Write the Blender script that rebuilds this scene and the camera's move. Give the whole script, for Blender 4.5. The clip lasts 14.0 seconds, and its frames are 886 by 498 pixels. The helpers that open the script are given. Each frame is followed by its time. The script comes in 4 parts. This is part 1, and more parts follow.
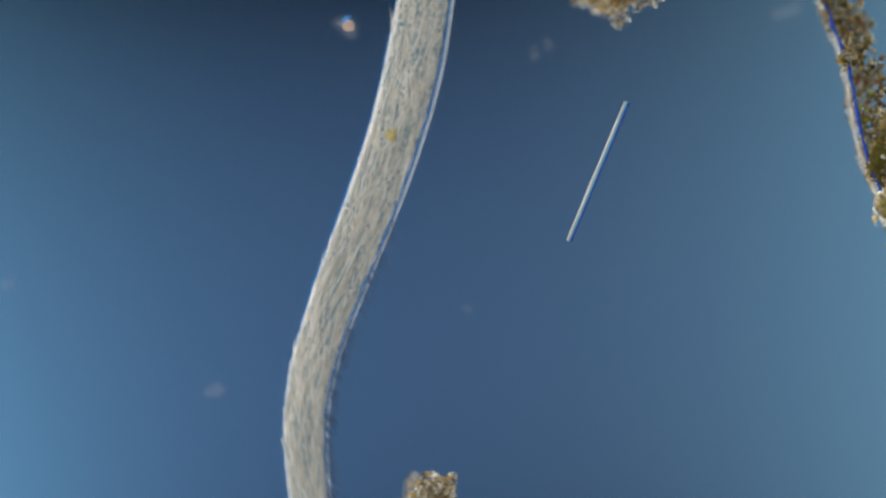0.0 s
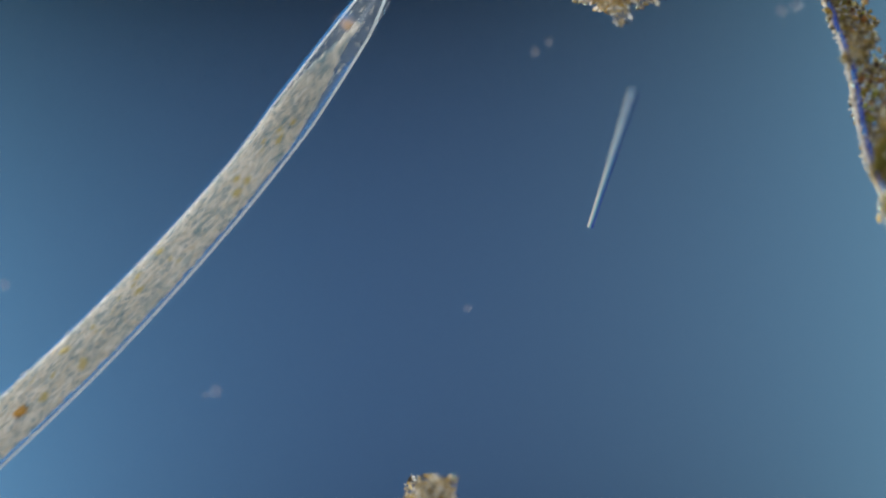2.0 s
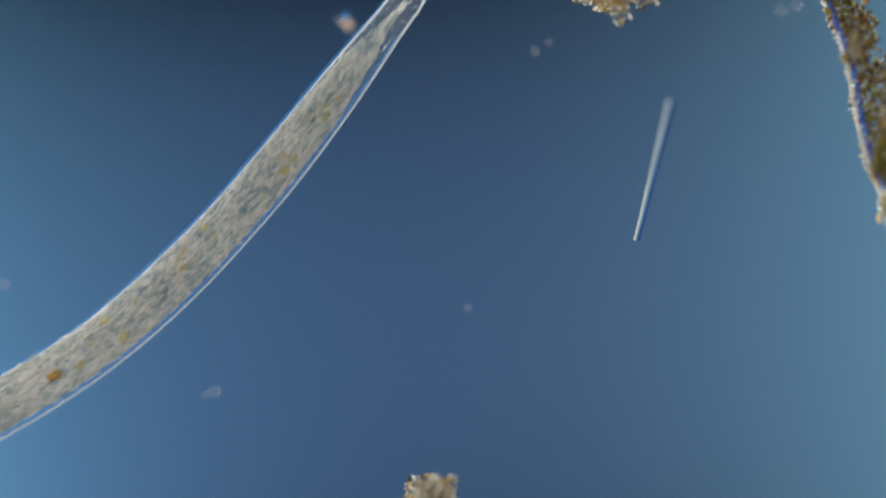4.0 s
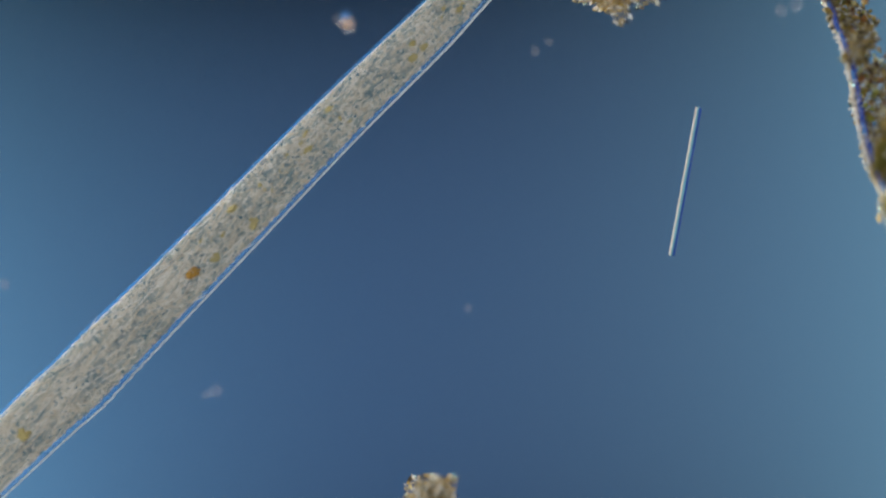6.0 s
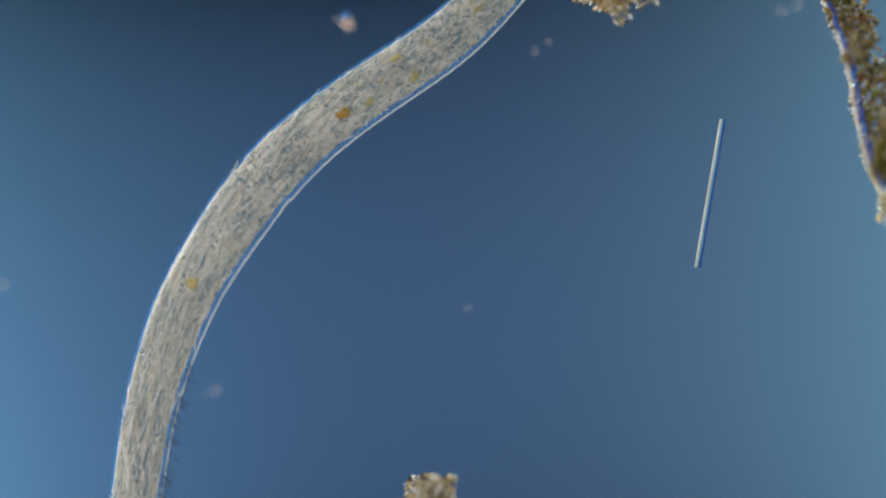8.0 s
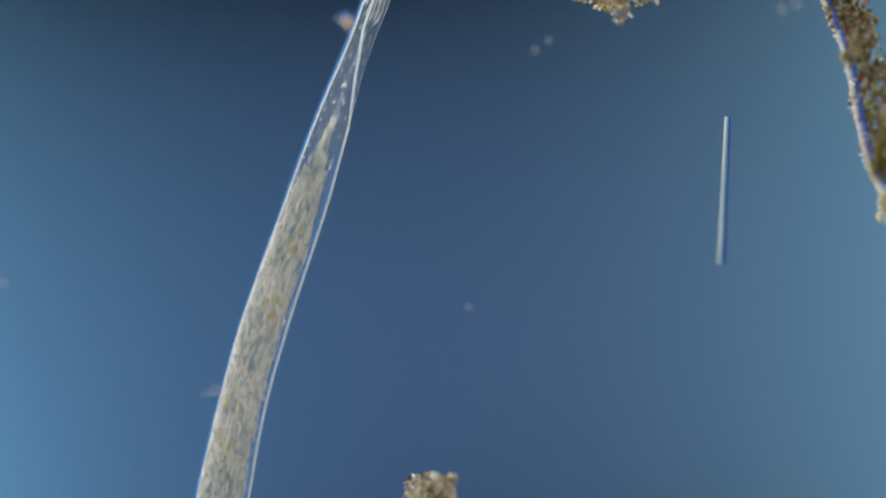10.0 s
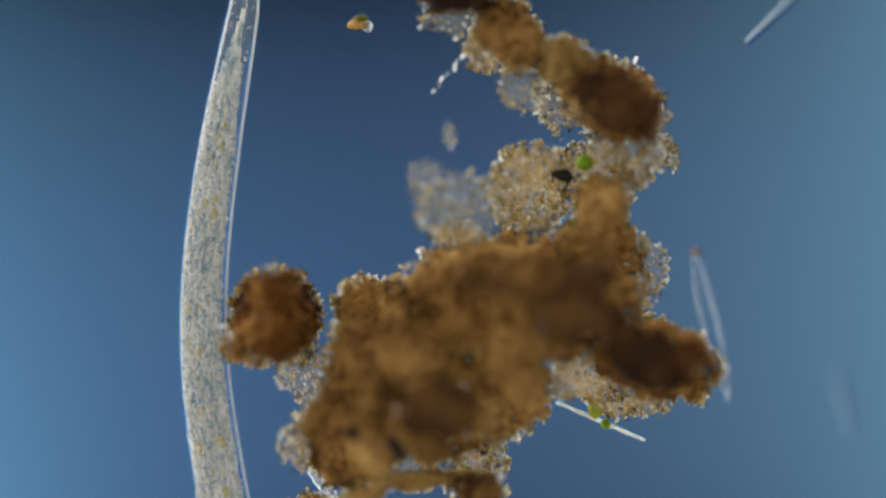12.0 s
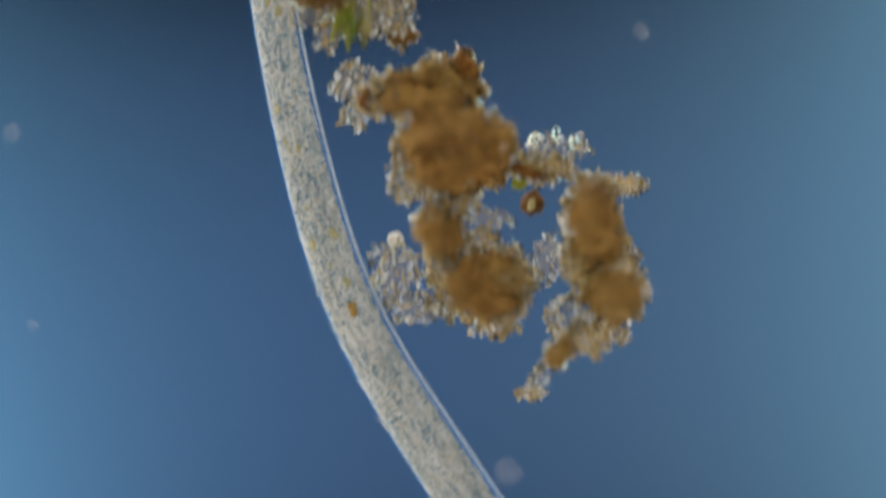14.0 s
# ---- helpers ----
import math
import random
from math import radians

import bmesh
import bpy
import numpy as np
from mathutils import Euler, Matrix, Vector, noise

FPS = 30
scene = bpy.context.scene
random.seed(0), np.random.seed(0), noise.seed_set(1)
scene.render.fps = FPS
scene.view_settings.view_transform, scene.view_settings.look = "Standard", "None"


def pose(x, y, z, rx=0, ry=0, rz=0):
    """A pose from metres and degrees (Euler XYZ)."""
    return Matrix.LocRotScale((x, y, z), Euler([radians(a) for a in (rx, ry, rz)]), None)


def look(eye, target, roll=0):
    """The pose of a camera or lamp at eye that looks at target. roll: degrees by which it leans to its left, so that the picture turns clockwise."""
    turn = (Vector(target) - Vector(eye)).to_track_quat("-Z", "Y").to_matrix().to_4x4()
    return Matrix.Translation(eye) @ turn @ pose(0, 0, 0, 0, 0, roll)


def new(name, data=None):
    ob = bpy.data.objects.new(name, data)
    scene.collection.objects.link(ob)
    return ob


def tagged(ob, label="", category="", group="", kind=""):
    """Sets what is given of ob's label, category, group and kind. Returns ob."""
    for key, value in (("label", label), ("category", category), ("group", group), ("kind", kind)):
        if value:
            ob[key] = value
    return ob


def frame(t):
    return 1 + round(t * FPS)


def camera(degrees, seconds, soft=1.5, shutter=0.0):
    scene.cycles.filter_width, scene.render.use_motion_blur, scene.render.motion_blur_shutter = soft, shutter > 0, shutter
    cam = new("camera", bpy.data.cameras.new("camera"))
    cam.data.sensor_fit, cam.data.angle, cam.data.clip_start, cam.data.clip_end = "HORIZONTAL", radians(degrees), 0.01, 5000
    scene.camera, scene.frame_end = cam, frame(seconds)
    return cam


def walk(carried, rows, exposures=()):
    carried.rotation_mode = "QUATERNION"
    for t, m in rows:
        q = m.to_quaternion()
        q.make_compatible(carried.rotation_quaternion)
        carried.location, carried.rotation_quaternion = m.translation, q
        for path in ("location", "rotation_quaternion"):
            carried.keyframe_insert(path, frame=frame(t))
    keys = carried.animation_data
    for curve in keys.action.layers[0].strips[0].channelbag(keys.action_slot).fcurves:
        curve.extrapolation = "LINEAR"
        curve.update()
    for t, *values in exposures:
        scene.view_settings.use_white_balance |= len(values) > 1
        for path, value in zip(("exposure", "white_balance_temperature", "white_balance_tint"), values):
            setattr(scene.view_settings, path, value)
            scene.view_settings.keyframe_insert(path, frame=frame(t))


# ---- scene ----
# A drop of pond water under a microscope, enlarged a thousand times: one metre here is one millimetre on the slide.
DIST, FOCUS_Z = 6.385, 0.035
cam = camera(14.0, 14.0, soft=2.4, shutter=0.4)
cam.data.dof.use_dof = True
cam.data.dof.focus_distance = DIST
cam.data.dof.aperture_fstop = 0.10


def place(x, y, z=0.0):
    """A point of the slide from micrometres right of and below the first view's corner."""
    return Vector(((x - 784) / 1000, (441 - y) / 1000, z))


# The stage's way below the lens: seconds, micrometres to the right, micrometres down.
def drift(t):
    ts = (0, 9.5, 10.0, 10.5, 10.7, 10.8, 10.9, 11.0, 11.1, 11.2, 11.3, 11.4, 11.5, 11.6, 11.8, 12.0, 12.3, 12.5)
    xs = (0, 0, 0, 4, 10, 12, 0, -19, -40, -45, -42, -25, -14, 11, 29, 28, 15, 12)
    ys = (0, 1, 3, 16, 68, 138, 217, 326, 430, 565, 680, 827, 902, 972, 1015, 1043, 1110, 1149)
    tl = (12.6, 12.7, 12.8, 13.0, 13.1, 13.2, 13.3, 13.5, 13.6, 14.0)
    yl = (1184, 1227, 1314, 1533, 1638, 1740, 1818, 1944, 2028, 2368)
    xl = (12, 12, 12, 11, 11, 11, 11, 13, 13, 15)
    return np.interp(t, ts + tl, xs + xl), np.interp(t, ts + tl, ys + yl)


def camera_rows():
    rows = []
    for t in (0, 0.3, 4.0, 9.0, 9.5, 10.0, 10.5, 10.7, 10.8, 10.9, 11.0, 11.1, 11.2, 11.3, 11.4, 11.5, 11.6, 11.8, 12.0, 12.3,
              12.5, 12.6, 12.7, 12.8, 13.0, 13.1, 13.2, 13.3, 13.5, 13.6, 14.0):
        dx, dy = drift(t)
        rows.append((t, pose(dx / 1000, -dy / 1000, DIST + FOCUS_Z + (0.06 if t < 0.1 else 0.0))))
    return rows


walk(cam, camera_rows())

# ---- light: the condenser's pale oblique light, strong from below and one side, weak from above, and its beam from below ----
world = bpy.data.worlds.new("world")
scene.world = world
world.use_nodes = True
wt = world.node_tree
wc, ws, wr = wt.nodes.new("ShaderNodeTexCoord"), wt.nodes.new("ShaderNodeVectorMath"), wt.nodes.new("ShaderNodeMapRange")
ws.operation = "DOT_PRODUCT"
ws.inputs[1].default_value = (-0.62, 0.33, -0.71)
wr.interpolation_type = "SMOOTHSTEP"
for slot, value in (("From Min", -0.9), ("From Max", 0.9), ("To Min", 0.56), ("To Max", 2.0)):
    wr.inputs[slot].default_value = value
wt.links.new(wc.outputs["Generated"], ws.inputs[0])
wt.links.new(ws.outputs["Value"], wr.inputs["Value"])
wt.links.new(wr.outputs[0], wt.nodes["Background"].inputs["Strength"])
wt.nodes["Background"].inputs["Color"].default_value = (1.0, 0.97, 0.92, 1)
beam = new("sun", bpy.data.lights.new("sun", "SUN"))
beam.data.energy, beam.data.angle, beam.data.color = 3.0, radians(6), (1.0, 0.95, 0.86)
beam.matrix_world = look((-3.2, 1.6, -2.0), (0, 0, 0))


# ---- materials ----
def mat(name):
    m = bpy.data.materials.new(name)
    m.use_nodes = True
    m.node_tree.nodes.clear()
    return m, m.node_tree


def node(tree, kind, values=(), **props):
    n = tree.nodes.new(kind)
    for key, value in props.items():
        setattr(n, key, value)
    for key, value in dict(values).items():
        n.inputs[key].default_value = value
    return n


def ramp(tree, source, stops):
    r = node(tree, "ShaderNodeValToRGB")
    while len(r.color_ramp.elements) < len(stops):
        r.color_ramp.elements.new(0.5)
    for e, (at, color) in zip(r.color_ramp.elements, stops):
        e.position, e.color = at, color
    tree.links.new(source, r.inputs["Fac"])
    return r.outputs["Color"]


def finish(tree, shader):
    out = node(tree, "ShaderNodeOutputMaterial")
    tree.links.new(shader, out.inputs["Surface"])


def noise_of(tree, scale, detail=4.0, rough=0.6, stretch=(1, 1, 1), coords="Object"):
    tc = node(tree, "ShaderNodeAttribute", attribute_name="rest") if coords == "Vector" else node(tree, "ShaderNodeTexCoord")
    mp = node(tree, "ShaderNodeMapping", {"Scale": stretch})
    nz = node(tree, "ShaderNodeTexNoise", {"Scale": scale, "Detail": detail, "Roughness": rough})
    tree.links.new(tc.outputs[coords], mp.inputs["Vector"])
    tree.links.new(mp.outputs["Vector"], nz.inputs["Vector"])
    return nz.outputs["Fac"]


def matter(name, stops, fine=55.0, rough=0.65, thin=0.35, bump=0.5, island=False, gloss=0.3, stretch=(1, 1, 1), single=0.8):
    """Organic matter: mottled colour at two scales, fine relief, and some light passing through."""
    m, tree = mat(name)
    coarse, grain = noise_of(tree, fine * 0.2, 3), noise_of(tree, fine, 6, 0.7, stretch)
    mix = node(tree, "ShaderNodeMix", {"Factor": 0.5})
    tree.links.new(coarse, mix.inputs[2])
    if island:
        geo = node(tree, "ShaderNodeNewGeometry")
        tree.links.new(geo.outputs["Random Per Island"], mix.inputs[3])
        mix.inputs["Factor"].default_value = single
    else:
        tree.links.new(grain, mix.inputs[3])
    color = ramp(tree, mix.outputs[0], stops)
    bmp = node(tree, "ShaderNodeBump", {"Strength": bump, "Distance": 0.006})
    tree.links.new(grain, bmp.inputs["Height"])
    p = node(tree, "ShaderNodeBsdfPrincipled", {"Roughness": rough, "Specular IOR Level": gloss})
    tree.links.new(color, p.inputs["Base Color"])
    tree.links.new(bmp.outputs["Normal"], p.inputs["Normal"])
    tl = node(tree, "ShaderNodeBsdfTranslucent")
    tree.links.new(color, tl.inputs["Color"])
    tree.links.new(bmp.outputs["Normal"], tl.inputs["Normal"])
    ms = node(tree, "ShaderNodeMixShader", {"Fac": thin})
    tree.links.new(p.outputs[0], ms.inputs[1])
    tree.links.new(tl.outputs[0], ms.inputs[2])
    finish(tree, ms.outputs[0])
    return m


def clear(name, tint, body=0.1, ior=1.3, rough=0.2, fine=40.0, gloss=(1, 1, 1, 1)):
    """A clear skin: mostly see-through, a little milky, glossy at a grazing view."""
    m, tree = mat(name)
    tr = node(tree, "ShaderNodeBsdfTransparent", {"Color": (0.97, 0.98, 1.0, 1)})
    milk = node(tree, "ShaderNodeBsdfTranslucent", {"Color": tint})
    df = node(tree, "ShaderNodeBsdfDiffuse", {"Color": tint})
    both = node(tree, "ShaderNodeMixShader", {"Fac": 0.5})
    tree.links.new(milk.outputs[0], both.inputs[1])
    tree.links.new(df.outputs[0], both.inputs[2])
    amount = node(tree, "ShaderNodeMapRange", {"From Min": 0.35, "From Max": 0.7, "To Min": body * 0.4, "To Max": body * 1.6})
    tree.links.new(noise_of(tree, fine, 4, 0.6, (0.25, 1, 1)), amount.inputs["Value"])
    a = node(tree, "ShaderNodeMixShader")
    tree.links.new(amount.outputs[0], a.inputs["Fac"])
    tree.links.new(tr.outputs[0], a.inputs[1])
    tree.links.new(both.outputs[0], a.inputs[2])
    gl = node(tree, "ShaderNodeBsdfGlossy", {"Roughness": rough, "Color": gloss})
    fr = node(tree, "ShaderNodeFresnel", {"IOR": ior})
    b = node(tree, "ShaderNodeMixShader")
    tree.links.new(fr.outputs[0], b.inputs["Fac"])
    tree.links.new(a.outputs[0], b.inputs[1])
    tree.links.new(gl.outputs[0], b.inputs[2])
    finish(tree, b.outputs[0])
    return m


def glassy(name, color, ior=1.18, rough=0.05):
    m, tree = mat(name)
    g = node(tree, "ShaderNodeBsdfGlass", {"Color": color, "Roughness": rough, "IOR": ior})
    finish(tree, g.outputs[0])
    return m


def calc(tree, op, a, b):
    n = node(tree, "ShaderNodeMath", operation=op)
    for i, v in enumerate((a, b)):
        if isinstance(v, (int, float)):
            n.inputs[i].default_value = v
        else:
            tree.links.new(v, n.inputs[i])
    return n.outputs[0]


def plasm(name):
    """Living matter with cloudy patches, streaks along the body and fine grain; its pattern runs on from slice to slice."""
    m, tree = mat(name)
    cloud, streak = noise_of(tree, 26, 2, 0.5, (0.6, 1, 1), "Vector"), noise_of(tree, 95, 3, 0.6, (0.12, 1, 1), "Vector")
    fine = noise_of(tree, 100, 3, 0.6, (0.75, 1, 1), "Vector")
    along, part_way = node(tree, "ShaderNodeAttribute", attribute_name="rest"), node(tree, "ShaderNodeSeparateXYZ")
    tree.links.new(along.outputs["Vector"], part_way.inputs[0])
    share = node(tree, "ShaderNodeMapRange", {"From Min": 0.9, "From Max": 1.9})
    tree.links.new(part_way.outputs[0], share.inputs["Value"])
    # streaks outweigh the grain towards the tail
    def part_of(source, at_front, at_rear):
        return calc(tree, "MULTIPLY", source, calc(tree, "ADD", calc(tree, "MULTIPLY", share.outputs[0], at_rear - at_front), at_front))

    total = calc(tree, "ADD", calc(tree, "ADD", part_of(cloud, 0.34, 0.38), part_of(streak, 0.22, 0.44)), part_of(fine, 0.44, 0.18))
    rear = ramp(tree, total, [(0.41, (0.38, 0.48, 0.53, 1)), (0.465, (0.62, 0.66, 0.64, 1)), (0.52, (0.86, 0.83, 0.75, 1)), (0.565, (1.0, 0.99, 0.95, 1))])
    front = ramp(tree, total, [(0.41, (0.22, 0.36, 0.44, 1)), (0.46, (0.53, 0.60, 0.60, 1)), (0.515, (0.85, 0.83, 0.74, 1)), (0.56, (1.0, 0.99, 0.94, 1))])
    both = node(tree, "ShaderNodeMix", data_type="RGBA")
    for source, slot in ((share.outputs[0], both.inputs[0]), (front, both.inputs[6]), (rear, both.inputs[7])):
        tree.links.new(source, slot)
    color = both.outputs[2]
    bmp = node(tree, "ShaderNodeBump", {"Strength": 1.0, "Distance": 0.06})
    tree.links.new(total, bmp.inputs["Height"])
    p = node(tree, "ShaderNodeBsdfPrincipled", {"Roughness": 0.6, "Specular IOR Level": 0.4})
    tl = node(tree, "ShaderNodeBsdfTranslucent")
    ms = node(tree, "ShaderNodeMixShader", {"Fac": 0.3})
    for shader in (p.inputs["Base Color"], tl.inputs["Color"]):
        tree.links.new(color, shader)
    tree.links.new(bmp.outputs["Normal"], p.inputs["Normal"])
    tree.links.new(p.outputs[0], ms.inputs[1])
    tree.links.new(tl.outputs[0], ms.inputs[2])
    finish(tree, ms.outputs[0])
    return m


PLASM = plasm("granular_plasm")
GRAIN = matter("plasm_granules", [(0.12, (0.13, 0.28, 0.37, 1)), (0.30, (0.46, 0.56, 0.57, 1)), (0.46, (0.74, 0.69, 0.57, 1)), (0.64, (0.87, 0.84, 0.77, 1)), (0.85, (0.97, 0.97, 0.94, 1))],
               fine=90, thin=0.4, bump=0.2, island=True, gloss=0.6, rough=0.35)
SPOT = matter("dark_plasm_spots", [(0.0, (0.22, 0.34, 0.40, 1)), (1.0, (0.40, 0.50, 0.54, 1))], island=True, thin=0.4, bump=0.1)
SKIN = clear("pellicle", (0.62, 0.73, 0.80, 1), body=0.045, ior=1.14, rough=0.25)
FRONT = clear("clear_front", (0.62, 0.74, 0.82, 1), body=0.07, ior=1.3, rough=0.2, fine=60)
EDGE_SHINE = matter("edge_shine", [(0.3, (0.60, 0.68, 0.72, 1)), (0.5, (0.78, 0.82, 0.83, 1)), (0.7, (0.93, 0.93, 0.90, 1))], fine=40, thin=0.5, bump=0.1, gloss=0.4, rough=0.35)
AMBER = matter("amber_food", [(0.36, (0.46, 0.26, 0.05, 1)), (0.62, (0.72, 0.47, 0.14, 1))], fine=60, thin=0.5)
BLUE_HALO = clear("blue_halo", (0.05, 0.28, 0.70, 1), body=0.26, ior=1.001, rough=0.4, fine=30)
YELLOW = matter("yellow_food", [(0.3, (0.56, 0.50, 0.22, 1)), (0.7, (0.74, 0.67, 0.38, 1))], fine=60, thin=0.5)
OCHRE = matter("ochre_grain", [(0.36, (0.40, 0.24, 0.055, 1)), (0.62, (0.66, 0.46, 0.15, 1))], fine=60, thin=0.5)
HAIR = matter("cilia_hair", [(0.3, (0.07, 0.13, 0.25, 1)), (0.7, (0.15, 0.24, 0.38, 1))], fine=30, thin=0.5, bump=0.1)
BROWN = matter("brown_detritus", [(0.38, (0.115, 0.050, 0.010, 1)), (0.5, (0.385, 0.212, 0.06, 1)), (0.61, (0.68, 0.43, 0.15, 1))], fine=22, bump=0.8, thin=0.4, gloss=0.15)
DARK = matter("dark_detritus", [(0.38, (0.014, 0.006, 0.003, 1)), (0.5, (0.05, 0.021, 0.006, 1)), (0.61, (0.14, 0.06, 0.014, 1))], fine=22, bump=0.8, thin=0.3, gloss=0.15)
RUSSET = matter("russet_detritus", [(0.38, (0.065, 0.021, 0.005, 1)), (0.5, (0.23, 0.095, 0.016, 1)), (0.61, (0.52, 0.27, 0.055, 1))], fine=16, bump=0.8, thin=0.4, gloss=0.15)
GOLD = matter("golden_detritus", [(0.36, (0.22, 0.12, 0.028, 1)), (0.5, (0.44, 0.27, 0.075, 1)), (0.64, (0.66, 0.48, 0.2, 1))], fine=26, bump=0.8, thin=0.5, gloss=0.25)
GREY = matter("pale_floc", [(0.25, (0.16, 0.14, 0.11, 1)), (0.5, (0.28, 0.25, 0.2, 1)), (0.75, (0.44, 0.41, 0.36, 1))], fine=26, bump=0.6, thin=0.5, gloss=0.3)
BROWN_G = matter("brown_grains", [(0.0, (0.15, 0.07, 0.016, 1)), (0.4, (0.34, 0.19, 0.045, 1)), (0.8, (0.52, 0.33, 0.10, 1)), (1.0, (0.62, 0.44, 0.18, 1))], island=True, thin=0.3, bump=0.2, gloss=0.3)
UMBER = matter("umber_detritus", [(0.38, (0.048, 0.020, 0.006, 1)), (0.5, (0.14, 0.066, 0.017, 1)), (0.61, (0.30, 0.16, 0.042, 1))], fine=22, bump=0.8, thin=0.35, gloss=0.15)
DARK_G = matter("dark_grains", [(0.0, (0.025, 0.012, 0.005, 1)), (0.5, (0.09, 0.042, 0.012, 1)), (0.9, (0.26, 0.13, 0.03, 1)), (1.0, (0.5, 0.30, 0.09, 1))], island=True, thin=0.3, bump=0.2, gloss=0.3)
TAN = matter("tan_detritus", [(0.38, (0.32, 0.18, 0.06, 1)), (0.5, (0.53, 0.312, 0.085, 1)), (0.62, (0.77, 0.52, 0.19, 1))], fine=30, bump=0.9, thin=0.5, gloss=0.2)
GOLD_G = matter("golden_grains", [(0.0, (0.10, 0.055, 0.016, 1)), (0.4, (0.28, 0.18, 0.065, 1)), (0.75, (0.45, 0.34, 0.17, 1)), (1.0, (0.75, 0.66, 0.45, 1))], island=True, thin=0.55, bump=0.2, gloss=0.5)
PALE_G = matter("pale_grains", [(0.0, (0.20, 0.17, 0.12, 1)), (0.35, (0.46, 0.39, 0.26, 1)), (0.7, (0.62, 0.58, 0.5, 1)), (1.0, (0.9, 0.87, 0.82, 1))], island=True, thin=0.6, bump=0.2, gloss=0.6, rough=0.3)
RIM_GOLD = matter("golden_rim_grains", [(0.22, (0.02, 0.025, 0.035, 1)), (0.33, (0.16, 0.11, 0.035, 1)), (0.48, (0.58, 0.40, 0.08, 1)), (0.66, (0.80, 0.66, 0.28, 1)), (0.78, (0.97, 0.97, 0.95, 1))], island=True, single=0.6, fine=170, thin=0.55, bump=0.15, gloss=0.6, rough=0.3)
RIM_PALE = matter("pale_rim_grains", [(0.22, (0.02, 0.04, 0.09, 1)), (0.34, (0.20, 0.20, 0.15, 1)), (0.5, (0.60, 0.48, 0.26, 1)), (0.66, (0.78, 0.84, 0.82, 1)), (0.78, (0.98, 0.98, 0.98, 1))], island=True, single=0.6, fine=170, thin=0.55, bump=0.15, gloss=0.8, rough=0.25)
FLOC = clear("pale_floc_film", (0.40, 0.32, 0.19, 1), body=0.17, ior=1.15, rough=0.4, fine=40)
HAZE = clear("pale_haze", (0.36, 0.33, 0.24, 1), body=0.19, ior=1.01, rough=0.4, fine=30)
FLOC_GOLD = clear("golden_floc_film", (0.54, 0.38, 0.13, 1), body=0.34, ior=1.15, rough=0.4, fine=40)
MOSS_G = matter("mossy_grains", [(0.2, (0.015, 0.025, 0.03, 1)), (0.36, (0.12, 0.085, 0.018, 1)), (0.52, (0.32, 0.22, 0.03, 1)), (0.68, (0.50, 0.36, 0.05, 1)), (0.84, (0.72, 0.74, 0.66, 1))], island=True, single=0.65, fine=170, thin=0.5, bump=0.15, gloss=0.4, rough=0.35)
CLEAR_G = glassy("clear_grains", (0.95, 0.91, 0.80, 1))
GREEN = matter("green_alga", [(0.3, (0.09, 0.18, 0.004, 1)), (0.7, (0.34, 0.50, 0.03, 1))], fine=40, thin=0.5)
LIME = matter("yellow_green_alga", [(0.3, (0.25, 0.27, 0.02, 1)), (0.7, (0.5, 0.5, 0.08, 1))], fine=40, thin=0.5)
OLIVE = matter("olive_alga", [(0.3, (0.10, 0.10, 0.02, 1)), (0.7, (0.28, 0.26, 0.06, 1))], fine=40, thin=0.5)
BLACK = matter("black_mineral", [(0.3, (0.006, 0.006, 0.008, 1)), (0.7, (0.03, 0.024, 0.016, 1))], fine=40, thin=0.0, gloss=0.06, rough=0.7)
RUST = matter("rust_detritus", [(0.3, (0.10, 0.034, 0.009, 1)), (0.5, (0.25, 0.10, 0.026, 1)), (0.7, (0.46, 0.22, 0.06, 1))], fine=26, thin=0.35)
PEARL = matter("pearly_globule", [(0.3, (0.6, 0.58, 0.54, 1)), (0.7, (0.85, 0.83, 0.78, 1))], fine=20, thin=0.5, gloss=0.7, rough=0.25, bump=0.1)
BLUE_EDGE = matter("blue_edge", [(0.3, (0.008, 0.04, 0.30, 1)), (0.7, (0.02, 0.10, 0.50, 1))], fine=30, thin=0.3, bump=0.1)
TEAL = matter("teal_silica", [(0.3, (0.16, 0.42, 0.56, 1)), (0.7, (0.34, 0.66, 0.76, 1))], fine=30, thin=0.5, gloss=0.5, bump=0.1)
SILICA = clear("diatom_silica", (0.62, 0.82, 0.86, 1), body=0.3, ior=1.45, rough=0.15, fine=20)
SPECK = clear("speck_matter", (0.36, 0.33, 0.29, 1), body=0.045, ior=1.001, rough=0.4, fine=60)
PALE_ORANGE = clear("orange_film", (0.92, 0.62, 0.40, 1), body=0.17, ior=1.001, rough=0.4, fine=60)
FILM = clear("hyaline_film", (0.75, 0.76, 0.76, 1), body=0.16, ior=1.12, rough=0.35, fine=14)

glass, gt = mat("slide_glass")
g1 = node(gt, "ShaderNodeBsdfTransparent")
g2 = node(gt, "ShaderNodeBsdfGlossy", {"Roughness": 0.02})
g3 = node(gt, "ShaderNodeMixShader", {"Fac": 0.004})
gt.links.new(g1.outputs[0], g3.inputs[1])
gt.links.new(g2.outputs[0], g3.inputs[2])
finish(gt, g3.outputs[0])

# the lit field of the condenser, far below the slide
FAR, HALF = 1500.0, 1500.0 * math.tan(radians(7))
field, ft = mat("condenser_field")
tc = node(ft, "ShaderNodeTexCoord")
sep = node(ft, "ShaderNodeSeparateXYZ")
ft.links.new(tc.outputs["Object"], sep.inputs[0])


